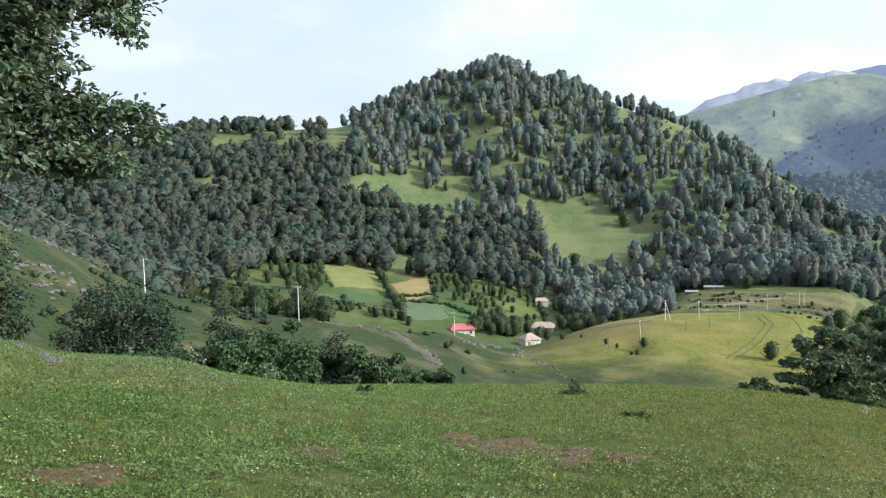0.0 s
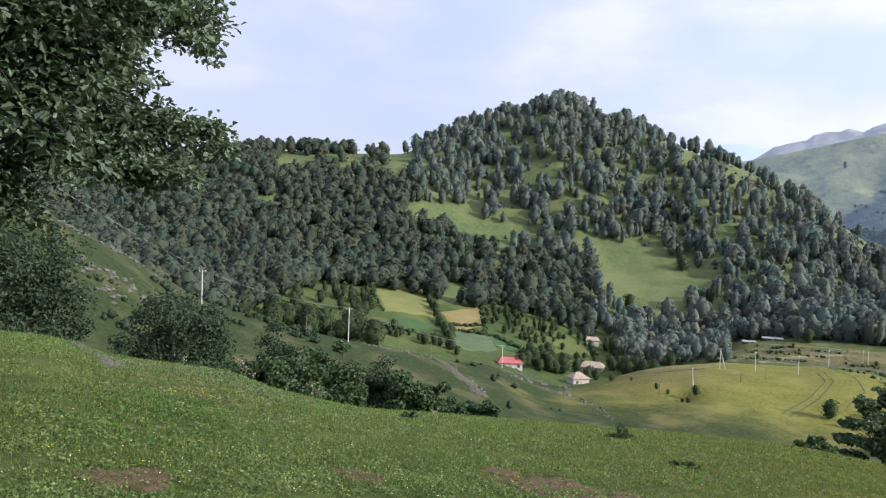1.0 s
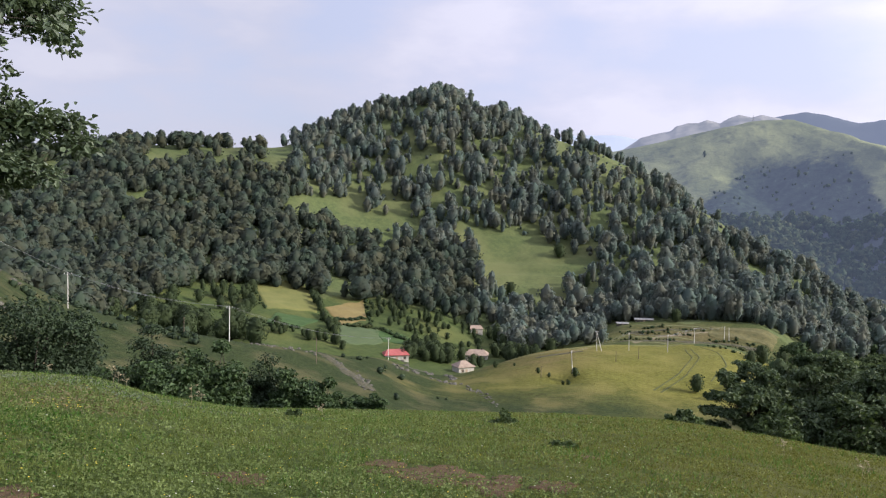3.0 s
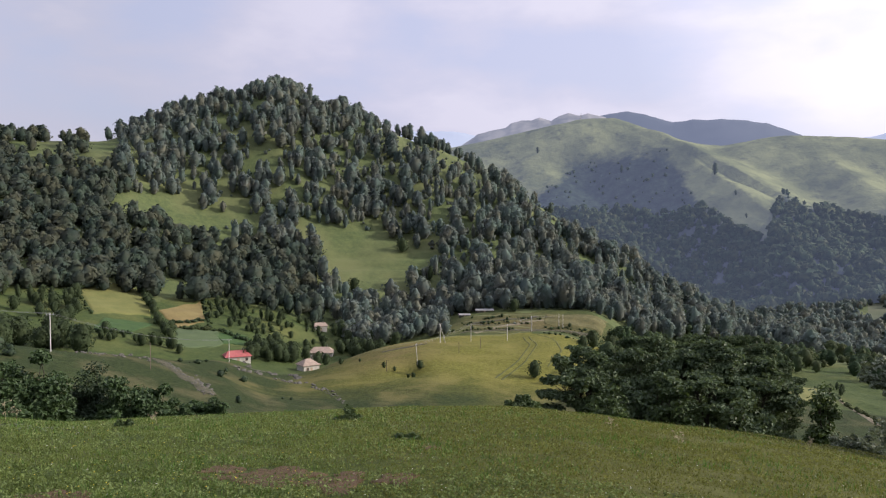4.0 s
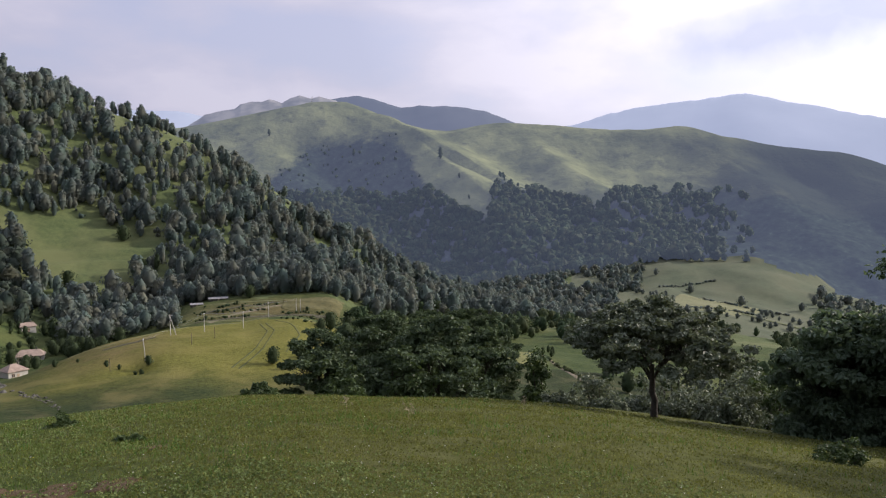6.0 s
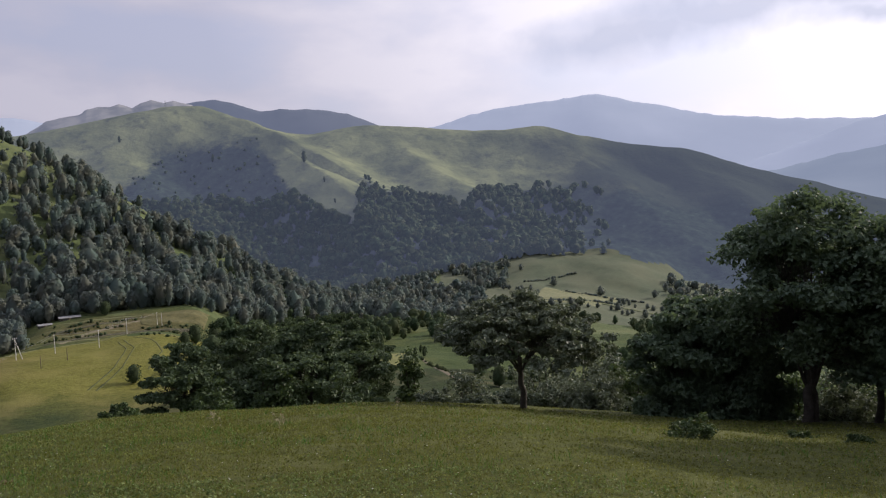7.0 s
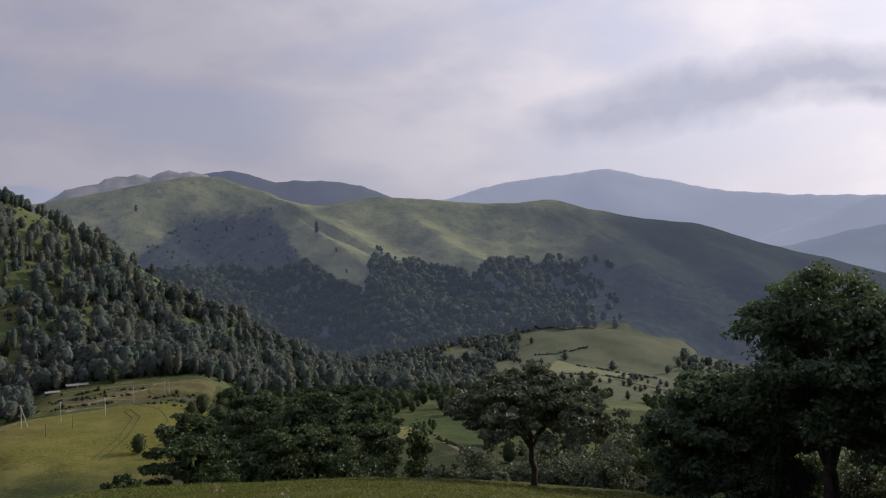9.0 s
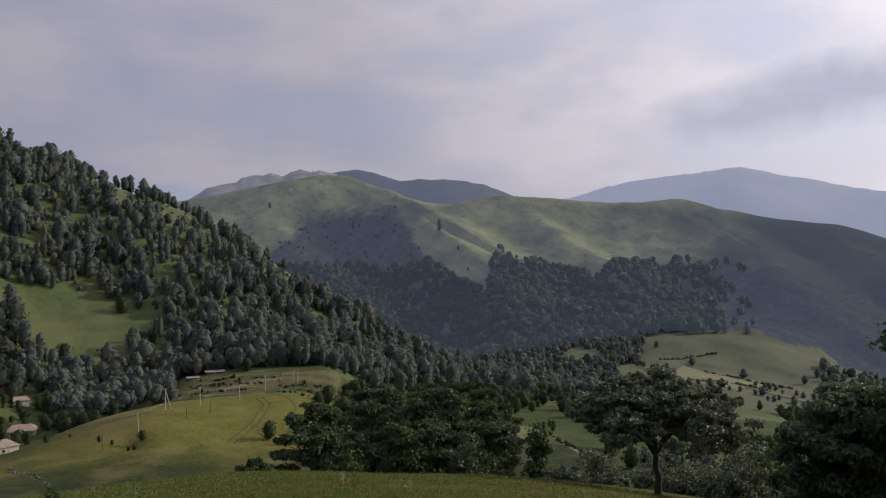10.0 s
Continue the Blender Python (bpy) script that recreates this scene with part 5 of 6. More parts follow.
def grid_faces(n, m):
    i, j = np.meshgrid(np.arange(n - 1), np.arange(m - 1), indexing="ij")
    return np.stack([i * m + j, i * m + j + 1, (i + 1) * m + j + 1, (i + 1) * m + j], -1).reshape(-1, 4)


def field(label, corners, mat, seed, lift=0.3, n=36):
    """A cultivated plot that lies on the valley side, with slightly uneven borders. Corners: bearing and distance, in turn."""
    c = np.array(corners, float)
    u, v = np.meshgrid(np.linspace(0, 1, n), np.linspace(0, 1, n), indexing="ij")
    wa = value_noise(u * 5, v * 5, seed) * 0.25
    wr = value_noise(u * 5, v * 5, seed + 3) * 4
    az, r = (c[0, k] * (1 - u) * (1 - v) + c[1, k] * u * (1 - v) + c[2, k] * u * v + c[3, k] * (1 - u) * v for k in (0, 1))
    p = drape(az + wa, r + wr, lift)
    p[[0, -1], :, 2] -= lift + 0.3
    p[:, [0, -1], 2] -= lift + 0.3
    tagged(new("field", mesh_of("field", p.reshape(-1, 3), grid_faces(n, n), mat, None, True)), label, "field", kind="structure")


field("ochre stubble field on the valley side", [(-4.2, 425), (-2.9, 397), (-1.1, 409), (-1.2, 452)], OCHRE, 1)
field("yellow-green mown hay field", [(-9.6, 470), (-8.4, 402), (-4.6, 414), (-4.9, 462)], HAY, 2)
field("dark green crop plot", [(-8.6, 362), (-6.2, 366), (-4.3, 402), (-7.6, 400)], CROP_DARK, 3)
field("green crop field beside the red-roofed house", [(-3.1, 352), (0.2, 368), (-0.1, 392), (-3.0, 396)], CROP_GREEN, 4)
field("small dark green crop plot", [(0.2, 370), (1.9, 374), (2.2, 391), (-0.5, 390)], CROP_DARK, 5)
field("rough dry grass terrace by the farm", [(23.6, 426), (28.0, 426), (28.4, 446), (23.8, 444)], ROUGH_TERRACE, 6, 0.3)
field("pale mown field in the far valley", [(51, 690), (56.5, 680), (58.5, 770), (53, 780)], DRY_GRASS, 8, 0.6)
field("yellow-green sunlit field below the trees", [(40.1, 296), (42.3, 300), (42.2, 356), (40.4, 350)], HAY, 9)


def strip(name, label, category, points, wide, mat, lift=0.1, seed=0):
    """A path or bank of uneven width laid over the land along bearings and distances."""
    p = np.array(points, float)
    u = np.linspace(0, len(p) - 1, 12 * (len(p) - 1) + 1)
    az, r = np.interp(u, np.arange(len(p)), p[:, 0]), np.interp(u, np.arange(len(p)), p[:, 1])
    x, y = r * np.sin(np.radians(az)), r * np.cos(np.radians(az))
    d = np.stack([np.gradient(x), np.gradient(y)], 1)
    d /= np.linalg.norm(d, axis=1, keepdims=True)
    w = wide * (1 + 0.7 * value_noise(u * 2.3, u * 0, seed))
    rows = []
    for s, drop in ((-0.5, -0.2), (-0.4, 0), (0, 0), (0.4, 0), (0.5, -0.2)):
        px, py = x - d[:, 1] * s * w, y + d[:, 0] * s * w
        rows.append(np.stack([px, py, ground_z(px, py) + lift + drop], 1))
    v = np.array(rows)
    tagged(new(name, mesh_of(name, v.reshape(-1, 3), grid_faces(5, len(u)), mat, None, True)), label, category, kind="structure")


strip("dirt_track", "pale dirt track cut into the farm terrace", "track", [(18.6, 402), (20.2, 416), (22.0, 424), (23.4, 432), (25.3, 438), (27.8, 446)], 2.6, EARTH, seed=1)
strip("earth_bank", "brown cut bank below the farm terrace", "bank", [(17.6, 404), (19.4, 408), (21.6, 412), (24.0, 416), (27.0, 420)], 3.4, SCREE, 0.2, 12)
strip("earth_bank", "shaded brown bank across the farm terrace", "bank", [(18.4, 424), (20.4, 428), (22.2, 432), (23.2, 440)], 2.6, SCREE, 0.35, 13)
strip("dirt_track", "pale dirt track round the hill shoulder", "track", [(22.6, 404), (25.0, 396), (27.2, 384), (29.0, 372)], 3.0, EARTH, 0.15, 14)
strip("dirt_track", "brown earth path below the trees", "track", [(29.6, 96), (30.4, 84), (31.6, 72), (33.0, 62)], 3.2, EARTH, 0.12, 2)
strip("dirt_track", "narrow earth path across the green slope", "track", [(42.5, 352), (44.2, 313), (45.8, 280), (47.8, 255)], 2.2, EARTH, seed=3)
strip("wheel_track", "worn wheel track over the round green hill", "track", [(20.6, 262), (22.4, 285), (23.2, 312), (22.6, 335)], 0.7, TRACK, 0.08, 6)
strip("wheel_track", "worn wheel track over the round green hill", "track", [(20.1, 263), (21.9, 286), (22.7, 312), (22.2, 334)], 0.7, TRACK, 0.08, 6)
strip("wheel_track", "worn wheel track over the round green hill", "track", [(24.0, 280), (25.0, 305), (24.4, 330), (23.2, 342)], 0.8, TRACK, 0.08, 7)
strip("earth_bank", "reddish earth bank on the hillside", "bank", [(11.6, 314), (13.2, 316), (15.0, 318)], 2.6, SCREE, 0.2, 8)
strip("earth_bank", "stony earth bank on the pasture slope", "bank", [(-4.2, 238), (-3.0, 224), (-1.8, 212), (-0.6, 200)], 4.2, SCREE, 0.2, 9)
strip("field_path", "pale footpath between the far fields", "track", [(50.5, 700), (54, 690), (57, 705), (61, 690)], 4, WORN_GRASS, 0.7, 10)
for label, line, seed in (("pale dry lip of a farm terrace", [(16.8, 405), (18.4, 404), (20, 405), (21.6, 404)], 21), ("pale dry lip of a farm terrace", [(17.4, 418), (19.2, 415), (21.4, 417), (23.0, 416)], 22),
                          ("pale dry lip of a farm terrace", [(17.8, 430), (19.6, 428), (21.8, 429), (23.4, 430)], 23), ("pale dry lip of the upper terrace", [(18.4, 443), (20.4, 441), (22, 442), (23.8, 441), (25.4, 443), (27.8, 444)], 24),
                          ("pale dry lip on the hill's crest", [(9.0, 330), (11.2, 324), (13.4, 327), (15.6, 332), (17.2, 338)], 25), ("pale dry lip on the hill's crest", [(18.4, 340), (20, 344), (22.6, 350), (24.6, 346), (26.4, 336)], 26)):
    strip("terrace_lip", label, "bank", line, 0.8, DRY_GRASS, 0.12, seed)


def prism(bm, x0, x1, y0, y1, z0, z1):
    v = [bm.verts.new((x, y, z)) for z in (z0, z1) for x, y in ((x0, y0), (x1, y0), (x1, y1), (x0, y1))]
    for f in ((3, 2, 1, 0), (4, 5, 6, 7), (0, 1, 5, 4), (1, 2, 6, 5), (2, 3, 7, 6), (3, 0, 4, 7)):
        bm.faces.new([v[k] for k in f])


def block(name, mat, *boxes, soften=0.0):
    bm = bmesh.new()
    for b in boxes:
        prism(bm, *b)
    if soften:
        bmesh.ops.bevel(bm, geom=bm.edges[:], offset=soften, segments=1, affect="EDGES")
    return from_bm(name, bm, mat)


def house(label, az, r, turn, w, d, h, rise, roof_mat, hip=0.0, windows=3, chimney=True, wall_mat=None, name="house", sink=0.5):
    """A small rural house: plastered walls, a pitched roof with eaves, windows in their frames, a door, a chimney."""
    p = place(az, r)
    top = base(name, pose(p.x, p.y, p.z - sink, 0, 0, turn), label, "house")
    body = part("wall", block("wall", wall_mat or PLASTER, (-w / 2, w / 2, -d / 2, d / 2, -1.5, h), soften=0.03), top)
    e = 0.5
    bm = bmesh.new()
    lo = [bm.verts.new((x, y, h + 0.003)) for x, y in ((-w / 2 - e, -d / 2 - e), (w / 2 + e, -d / 2 - e), (w / 2 + e, d / 2 + e), (-w / 2 - e, d / 2 + e))]
    up = [bm.verts.new((x, y, h + 0.18)) for x, y in ((-w / 2 - e, -d / 2 - e), (w / 2 + e, -d / 2 - e), (w / 2 + e, d / 2 + e), (-w / 2 - e, d / 2 + e))]
    ridge = [bm.verts.new((-w / 2 - e + hip * (d / 2 + e), 0, h + rise)), bm.verts.new((w / 2 + e - hip * (d / 2 + e), 0, h + rise))]
    for f in ((lo[3], lo[2], lo[1], lo[0]), (lo[0], lo[1], up[1], up[0]), (lo[1], lo[2], up[2], up[1]), (lo[2], lo[3], up[3], up[2]), (lo[3], lo[0], up[0], up[3]),
              (up[0], up[1], ridge[1], ridge[0]), (up[2], up[3], ridge[0], ridge[1]), (up[1], up[2], ridge[1]), (up[3], up[0], ridge[0])):
        bm.faces.new(f)
    roof = part("roof", from_bm("roof", bm, roof_mat), top)
    if chimney:
        part("chimney", block("chimney", STONE, (w * 0.2, w * 0.2 + 0.6, -0.3, 0.3, h + rise * 0.5, h + rise + 0.8), soften=0.03), roof)
    frame_me = block("window_frame", JOINERY, (-0.6, 0.6, -0.06, 0.06, -0.7, -0.6), (-0.6, 0.6, -0.06, 0.06, 0.6, 0.7), (-0.6, -0.5, -0.06, 0.06, -0.6, 0.6), (0.5, 0.6, -0.06, 0.06, -0.6, 0.6), (-0.04, 0.04, -0.05, 0.05, -0.6, 0.6))
    pane_me = block("pane", DARK_PANE, (-0.5, 0.5, -0.02, 0.02, -0.6, 0.6))
    for side in (-1, 1):
        for k in range(windows):
            x = -w / 2 + w * (k + 0.5) / windows
            if side < 0 and k == windows // 2:
                continue
            win = part("window", frame_me, body)
            win.location = (x, side * (d / 2 + 0.03), h * 0.55)
            pane = part("pane", pane_me, win)
    door = part("door", block("door", JOINERY, (-0.5, 0.5, -d / 2 - 0.06, -d / 2 + 0.02, 0.1, 2.15), soften=0.02), body)
    part("step", block("step", STONE, (-0.8, 0.8, -d / 2 - 0.9, -d / 2 - 0.07, -1.0, 0.1), soften=0.03), top)
    return top


house("low white house with a bright red tin roof", 1.15, 344, 8, 10.5, 7, 2.6, 2.4, TIN_RED, 0.5, sink=1.3)
house("long cream farmhouse with a weathered tan roof", 7.2, 384, -12, 11, 7, 2.8, 2.6, TILE_TAN, 0.6)
house("small cream house with a tan hipped roof", 6.2, 340, 20, 7.5, 7, 3.0, 2.6, TILE_TAN, 0.8, 2)
house("cream cottage with a pale tan roof above the orchard", 7.1, 447, 5, 7, 5.5, 2.8, 2.0, TILE_TAN, 0.3, 2)
house("long low stone farm shed with a grey tin roof", 19.3, 456, -14, 10, 5, 2.0, 0.9, TIN_GREY, 0.0, 4, False, STONE, name="farm_shed", sink=1.3)
house("small stone farm shed with a grey tin roof", 17.8, 449, -10, 6, 4.5, 1.8, 0.8, TIN_GREY, 0.0, 2, False, STONE, name="farm_shed", sink=1.2)
house("small white house among valley trees", 35.8, 532, 30, 8, 6, 3.0, 2.2, TIN_GREY, 0.2, 2)
house("small white house among valley trees", 43.8, 655, 40, 9, 6, 3.0, 2.2, TIN_GREY, 0.2, 2)
house("small white house among valley trees", 48.6, 590, 50, 9, 6, 3.0, 2.2, TIN_GREY, 0.2, 2)
house("low house with a dark tan roof in the far valley", 41.2, 600, 35, 9, 6, 3.0, 2.2, TILE_TAN, 0.2, 2)

# poles and wires
TOPS = {}


def post_mesh(h, low, high, mat):
    v, f = tube([(0, 0, -0.8), (0, 0, h * 0.5), (0, 0, h)], [low, (low + high) / 2, high], 8)
    return mesh_of("post", v, f, mat, None, True)


def power_pole(key, az, r, h, label, mat, arm=True, turn=0.0, thick=0.14, strut=False, tip=0.0):
    p = place(az, r)
    top = base("power_pole", pose(p.x, p.y, p.z - 0.1, 0, tip, 0) @ pose(0, 0, 0, 0, 0, turn), label, "utility pole", "power poles")
    part("post", post_mesh(h, thick, thick * 0.72, mat), top)
    if arm:
        part("crossarm", block("crossarm", METAL, (-0.85, 0.85, -0.06, 0.06, h - 0.55, h - 0.42), soften=0.01), top)
        for x in (-0.75, 0.0, 0.75):
            v, f = tube([(x, 0, h - 0.42), (x, 0, h - 0.3), (x, 0, h - 0.14)], [0.03, 0.08, 0.05], 6)
            part("insulator", mesh_of("insulator", v, f, PORCELAIN, None, True), top)
    if strut:
        v, f = tube([(2.6, 0, -0.8), (0.1, 0, h * 0.9)], [thick, thick * 0.75], 8)
        part("strut", mesh_of("strut", v, f, mat, None, True), top)
    TOPS[key] = p + Vector((0, 0, h - 0.2))
    return top


WHITE_POLE, DARK_POLE = "slender pale concrete power pole with crossarm", "thin dark wooden pole on the pasture"
power_pole("a", -21.4, 214, 9.2, WHITE_POLE, CONCRETE, turn=20)
power_pole("b", -10.9, 209, 9.6, WHITE_POLE, CONCRETE, turn=20)
power_pole("c", 0.6, 300, 10.5, WHITE_POLE, CONCRETE, turn=10)
power_pole("d", 14.3, 277, 8.2, WHITE_POLE, CONCRETE, turn=60, tip=-4)
power_pole("e", 16.0, 319, 8.4, "pale concrete pole propped by a strut", CONCRETE, turn=15, strut=True)
power_pole("f", 18.3, 325, 7.6, WHITE_POLE, CONCRETE, turn=60)
power_pole("g", 21.0, 327, 7.2, WHITE_POLE, CONCRETE, turn=60)
power_pole("h", 22.8, 350, 7.0, WHITE_POLE, CONCRETE, turn=60)
power_pole("i", 24.8, 424, 7.4, WHITE_POLE, CONCRETE, turn=60)
power_pole("j", 25.1, 424, 7.0, "pale concrete pole beside its twin", CONCRETE, False)
for key, az, r, h in (("k", -4.7, 216, 7.4), ("l", -14.0, 206, 5.0), ("m", 19.0, 301, 4.4), ("n", 17.4, 292, 4.4), ("o", 12.0, 275, 4.2), ("p", -29.6, 172, 3.4)):
    power_pole(key, az, r, h, DARK_POLE, POLE_WOOD, False, thick=0.11)
TOPS["z"] = place(-36, 212) + Vector((0, 0, 11))


def span(a, b, sag):
    """Two wires that sag between two poles."""
    p, q = TOPS[a], TOPS[b]
    line = tagged(new("power_line"), "thin dark sagging power wires between poles", "cable", "power wires")
    side = Vector((q.y - p.y, p.x - q.x, 0)).normalized()
    for off in (-0.7, 0.7):
        u = np.linspace(0, 1, 17)
        pts = [p.lerp(q, k) + side * off - Vector((0, 0, sag * 4 * k * (1 - k))) for k in u]
        v, f = tube(pts, np.full(17, 0.025), 4)
        part("wire", mesh_of("wire", v, f, METAL, None, True), line)


for a, b, sag in (("z", "a", 1.2), ("a", "b", 1.6), ("b", "c", 2.5), ("d", "f", 0.8), ("f", "g", 0.4), ("g", "h", 0.5), ("h", "i", 0.8)):
    span(a, b, sag)

# single trees of the valley, each a thing of its own
VRNG = np.random.default_rng(77)


def tree_kind(seed, slim, mat, label, sprays=230):
    v, f, n, out = wood_tree(np.random.default_rng(seed), sprays, slim, 7, 6, 0.7, 1.2)
    top = base("valley_tree", pose(0, 0, -50), label, "tree", "single trees of the valley")
    part("trunk", mesh_of("trunk", v[-8:], f[n:] - (len(v) - 8), BARK), top)
    part("crown", mesh_of("crown", v[:-8], f[:n], mat, None, True, out[:-8]), top)
    return top


ROUND = [tree_kind(1 + k, s, m, "round green broadleaf tree on valley grass") for k, (s, m) in enumerate(((0.36, VALLEY_LEAF), (0.42, VALLEY_LEAF), (0.4, VALLEY_LEAF)))]
SLIM = [tree_kind(11 + k, s, VALLEY_LEAF, "slim upright green tree on valley grass") for k, s in enumerate((0.2, 0.25))]
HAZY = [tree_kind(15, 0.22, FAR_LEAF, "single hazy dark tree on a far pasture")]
DIM = [tree_kind(18 + k, s, HAZED_FOREST_LEAF, "small dark tree on the far valley floor", 90) for k, s in enumerate((0.38, 0.46))]
KINDS = {"round": ROUND, "slim": SLIM, "hazy": HAZY, "dim": DIM}
FIRST = set()


def plant(kind, az, r, h):
    p = place(az, r)
    i = int(VRNG.integers(len(KINDS[kind])))
    m = pose(p.x, p.y, p.z - 0.15, 0, 0, float(VRNG.uniform(0, 360))) @ Matrix.Scale(h, 4)
    if (kind, i) in FIRST:
        return copy_thing(KINDS[kind][i], m)
    LATER.append((kind, i, m))
    FIRST.add((kind, i))


LATER = []


def plant_row(kind, a0, r0, a1, r1, n, low, high, jitter=0.12, deep=3.0):
    for k in range(n):
        u = (k + 0.5) / n
        plant(kind, a0 + (a1 - a0) * u + VRNG.normal(0, jitter), r0 + (r1 - r0) * u + VRNG.normal(0, deep), VRNG.uniform(low, high))


def plant_patch(kind, a0, a1, r0, r1, n, low, high):
    for k in range(n):
        plant(kind, VRNG.uniform(a0, a1), VRNG.uniform(r0, r1), VRNG.uniform(low, high))


plant_row("round", -5.1, 461, -3.5, 365, 18, 4, 6.5)
plant_row("round", -9.5, 356, -2.6, 346, 16, 3, 6, 0.15, 4)
plant_patch("round", -0.9, 7.6, 400, 452, 58, 2.6, 5.0)
plant_patch("slim", -1.0, 5.0, 425, 455, 12, 5, 9)
plant_row("round", 2.2, 352, 5.4, 362, 15, 6, 9, 0.15, 5)
plant_row("round", 2.6, 372, 6.0, 384, 12, 5, 8, 0.2, 5)
plant_row("round", 6.6, 354, 7.4, 357, 3, 5.5, 7)
plant_row("round", 8.4, 384, 11.5, 372, 14, 6, 9, 0.2, 8)
plant_row("round", 8.2, 425, 13.0, 420, 16, 7, 10, 0.2, 8)
plant_patch("round", -19.0, -8.0, 318, 352, 36, 8, 13.5)
plant_patch("round", -17.0, -9.0, 380, 440, 18, 5, 9)
plant_row("slim", -14.5, 425, -9.6, 415, 7, 7, 10)
for kind, az, r, h in (("round", 23.0, 268, 6.6), ("round", 27.3, 335, 8.5), ("round", 26.6, 322, 7.0), ("round", 21.5, 452, 8.0), ("round", 14.5, 274, 3.6), ("round", 14.0, 270, 2.4), ("round", 13.6, 271, 1.8), ("round", 8.6, 312, 3.0), ("round", 10.0, 306, 1.6), ("round", 25.7, 276, 5.0), ("round", 19.6, 422, 2.4), ("round", 20.6, 436, 2.6), ("round", 21.0, 428, 2.0), ("round", 25.6, 424, 2.6), ("round", 18.4, 412, 2.6), ("round", 9.6, 515, 11.0), ("round", 14.4, 530, 9.0), ("slim", 15.2, 528, 12.0),
                       ("round", 13.2, 575, 12), ("round", 24.2, 262, 4.0), ("round", 28.6, 345, 9.0), ("round", 30.0, 350, 9.5), ("hazy", 35.6, 1255, 20.0), ("hazy", 37.0, 1190, 9.0), ("hazy", 37.7, 1140, 8.0), ("dim", 57.0, 770, 10.0),
                       ("dim", 53.6, 800, 9.0), ("dim", 60.8, 790, 9.0), ("dim", 51.2, 850, 8.0), ("dim", 61.6, 830, 10.0), ("hazy", 23.2, 1400, 13.0), ("round", 11.8, 281, 2.5), ("round", 12.6, 276, 2.0), ("hazy", 29.2, 1330, 14.0)):
    plant(kind, az, r, h)
plant_row("dim", 50.5, 655, 61.0, 672, 22, 4, 8, 0.3, 8)
plant_row("dim", 49.5, 775, 52.5, 745, 9, 4, 7, 0.2, 5)
plant_row("dim", 57.5, 735, 61.5, 720, 9, 4, 7, 0.2, 5)
plant_patch("slim", 43.0, 45.5, 300, 360, 4, 3, 5)


def hedge(label, rows, mat, low, high):
    """Rows of low bushes between two points of the plan each: bearing, distance, bearing, distance, number."""
    az, r = (np.concatenate([np.linspace(row[k], row[k + 2], row[4]) for row in rows]) for k in (0, 1))
    az, r = az + VRNG.normal(0, 0.07, len(az)), r + VRNG.normal(0, 1.2, len(r))
    woods("hedge", az, r, VRNG.uniform(low, high, len(az)), mat, label, 50, 31, (0.5, 0.75), 6, 5, "hedge", True)


hedge("low green hedges between the valley fields", ((-3.1, 397, 0.2, 393, 26), (0.2, 392, 2.6, 380, 22), (-8.6, 361, -6.0, 366, 20), (-4.3, 403, -1.2, 410, 22), (-1.2, 452, -0.6, 396, 22), (1.9, 373, 3.4, 388, 14), (-9.7, 468, -8.5, 404, 20),
                                                      (-12.5, 360, -8.8, 352, 22)), VALLEY_LEAF, 0.8, 2.4)
hedge("rough bushes on the steps of the farm terraces", ((16.8, 411, 21.4, 412, 22), (17.6, 424, 22.8, 423, 24), (18.2, 436, 23.4, 435, 24), (23.8, 420, 28.0, 423, 18), (25.0, 350, 28.2, 366, 16), (23.8, 344, 26.6, 334, 8)), VALLEY_LEAF, 0.5, 1.7)
hedge("thin hedge down the green slope", ((42.6, 345, 44.2, 313, 20), (44.2, 313, 47.4, 258, 34)), VALLEY_LEAF, 0.7, 1.8)
hedge("dark hedges across the far valley floor", ((53.5, 700, 58.5, 720, 60), (54, 770, 60, 755, 60), (51.5, 800, 55.2, 850, 40)), HAZED_FOREST_LEAF, 1.0, 2.8)
for kind, i, m in LATER:
    KINDS[kind][i].matrix_basis = m

# stones
SRNG = np.random.default_rng(5)


def rock_mesh(seed):
    bm = bmesh.new()
    bmesh.ops.create_icosphere(bm, subdivisions=2, radius=0.5)
    for v in bm.verts:
        v.co *= 1 + 0.55 * noise.noise(v.co * 2.2 + Vector((seed * 7.1, 0, 0)))
        v.co.z *= 0.62
    return from_bm("rock", bm, STONE)


ROCKS = [rock_mesh(k) for k in range(4)]


def rocks(points, n, low, high, wander_a, wander_r):
    p = np.array(points, float)
    for k in range(n):
        u = SRNG.uniform(0, len(p) - 1)
        az = np.interp(u, np.arange(len(p)), p[:, 0]) + SRNG.normal(0, wander_a)
        r = np.interp(u, np.arange(len(p)), p[:, 1]) + SRNG.normal(0, wander_r)
        q, s = place(az, r), SRNG.uniform(low, high)
        ob = tagged(new("rock", ROCKS[int(SRNG.integers(4))]), "rough grey limestone rock in the grass", "rock", "rocks on the pasture")
        ob.matrix_basis = pose(q.x, q.y, q.z + s * 0.08, SRNG.uniform(-15, 15), SRNG.uniform(-15, 15), SRNG.uniform(0, 360)) @ Matrix.Scale(s, 4)


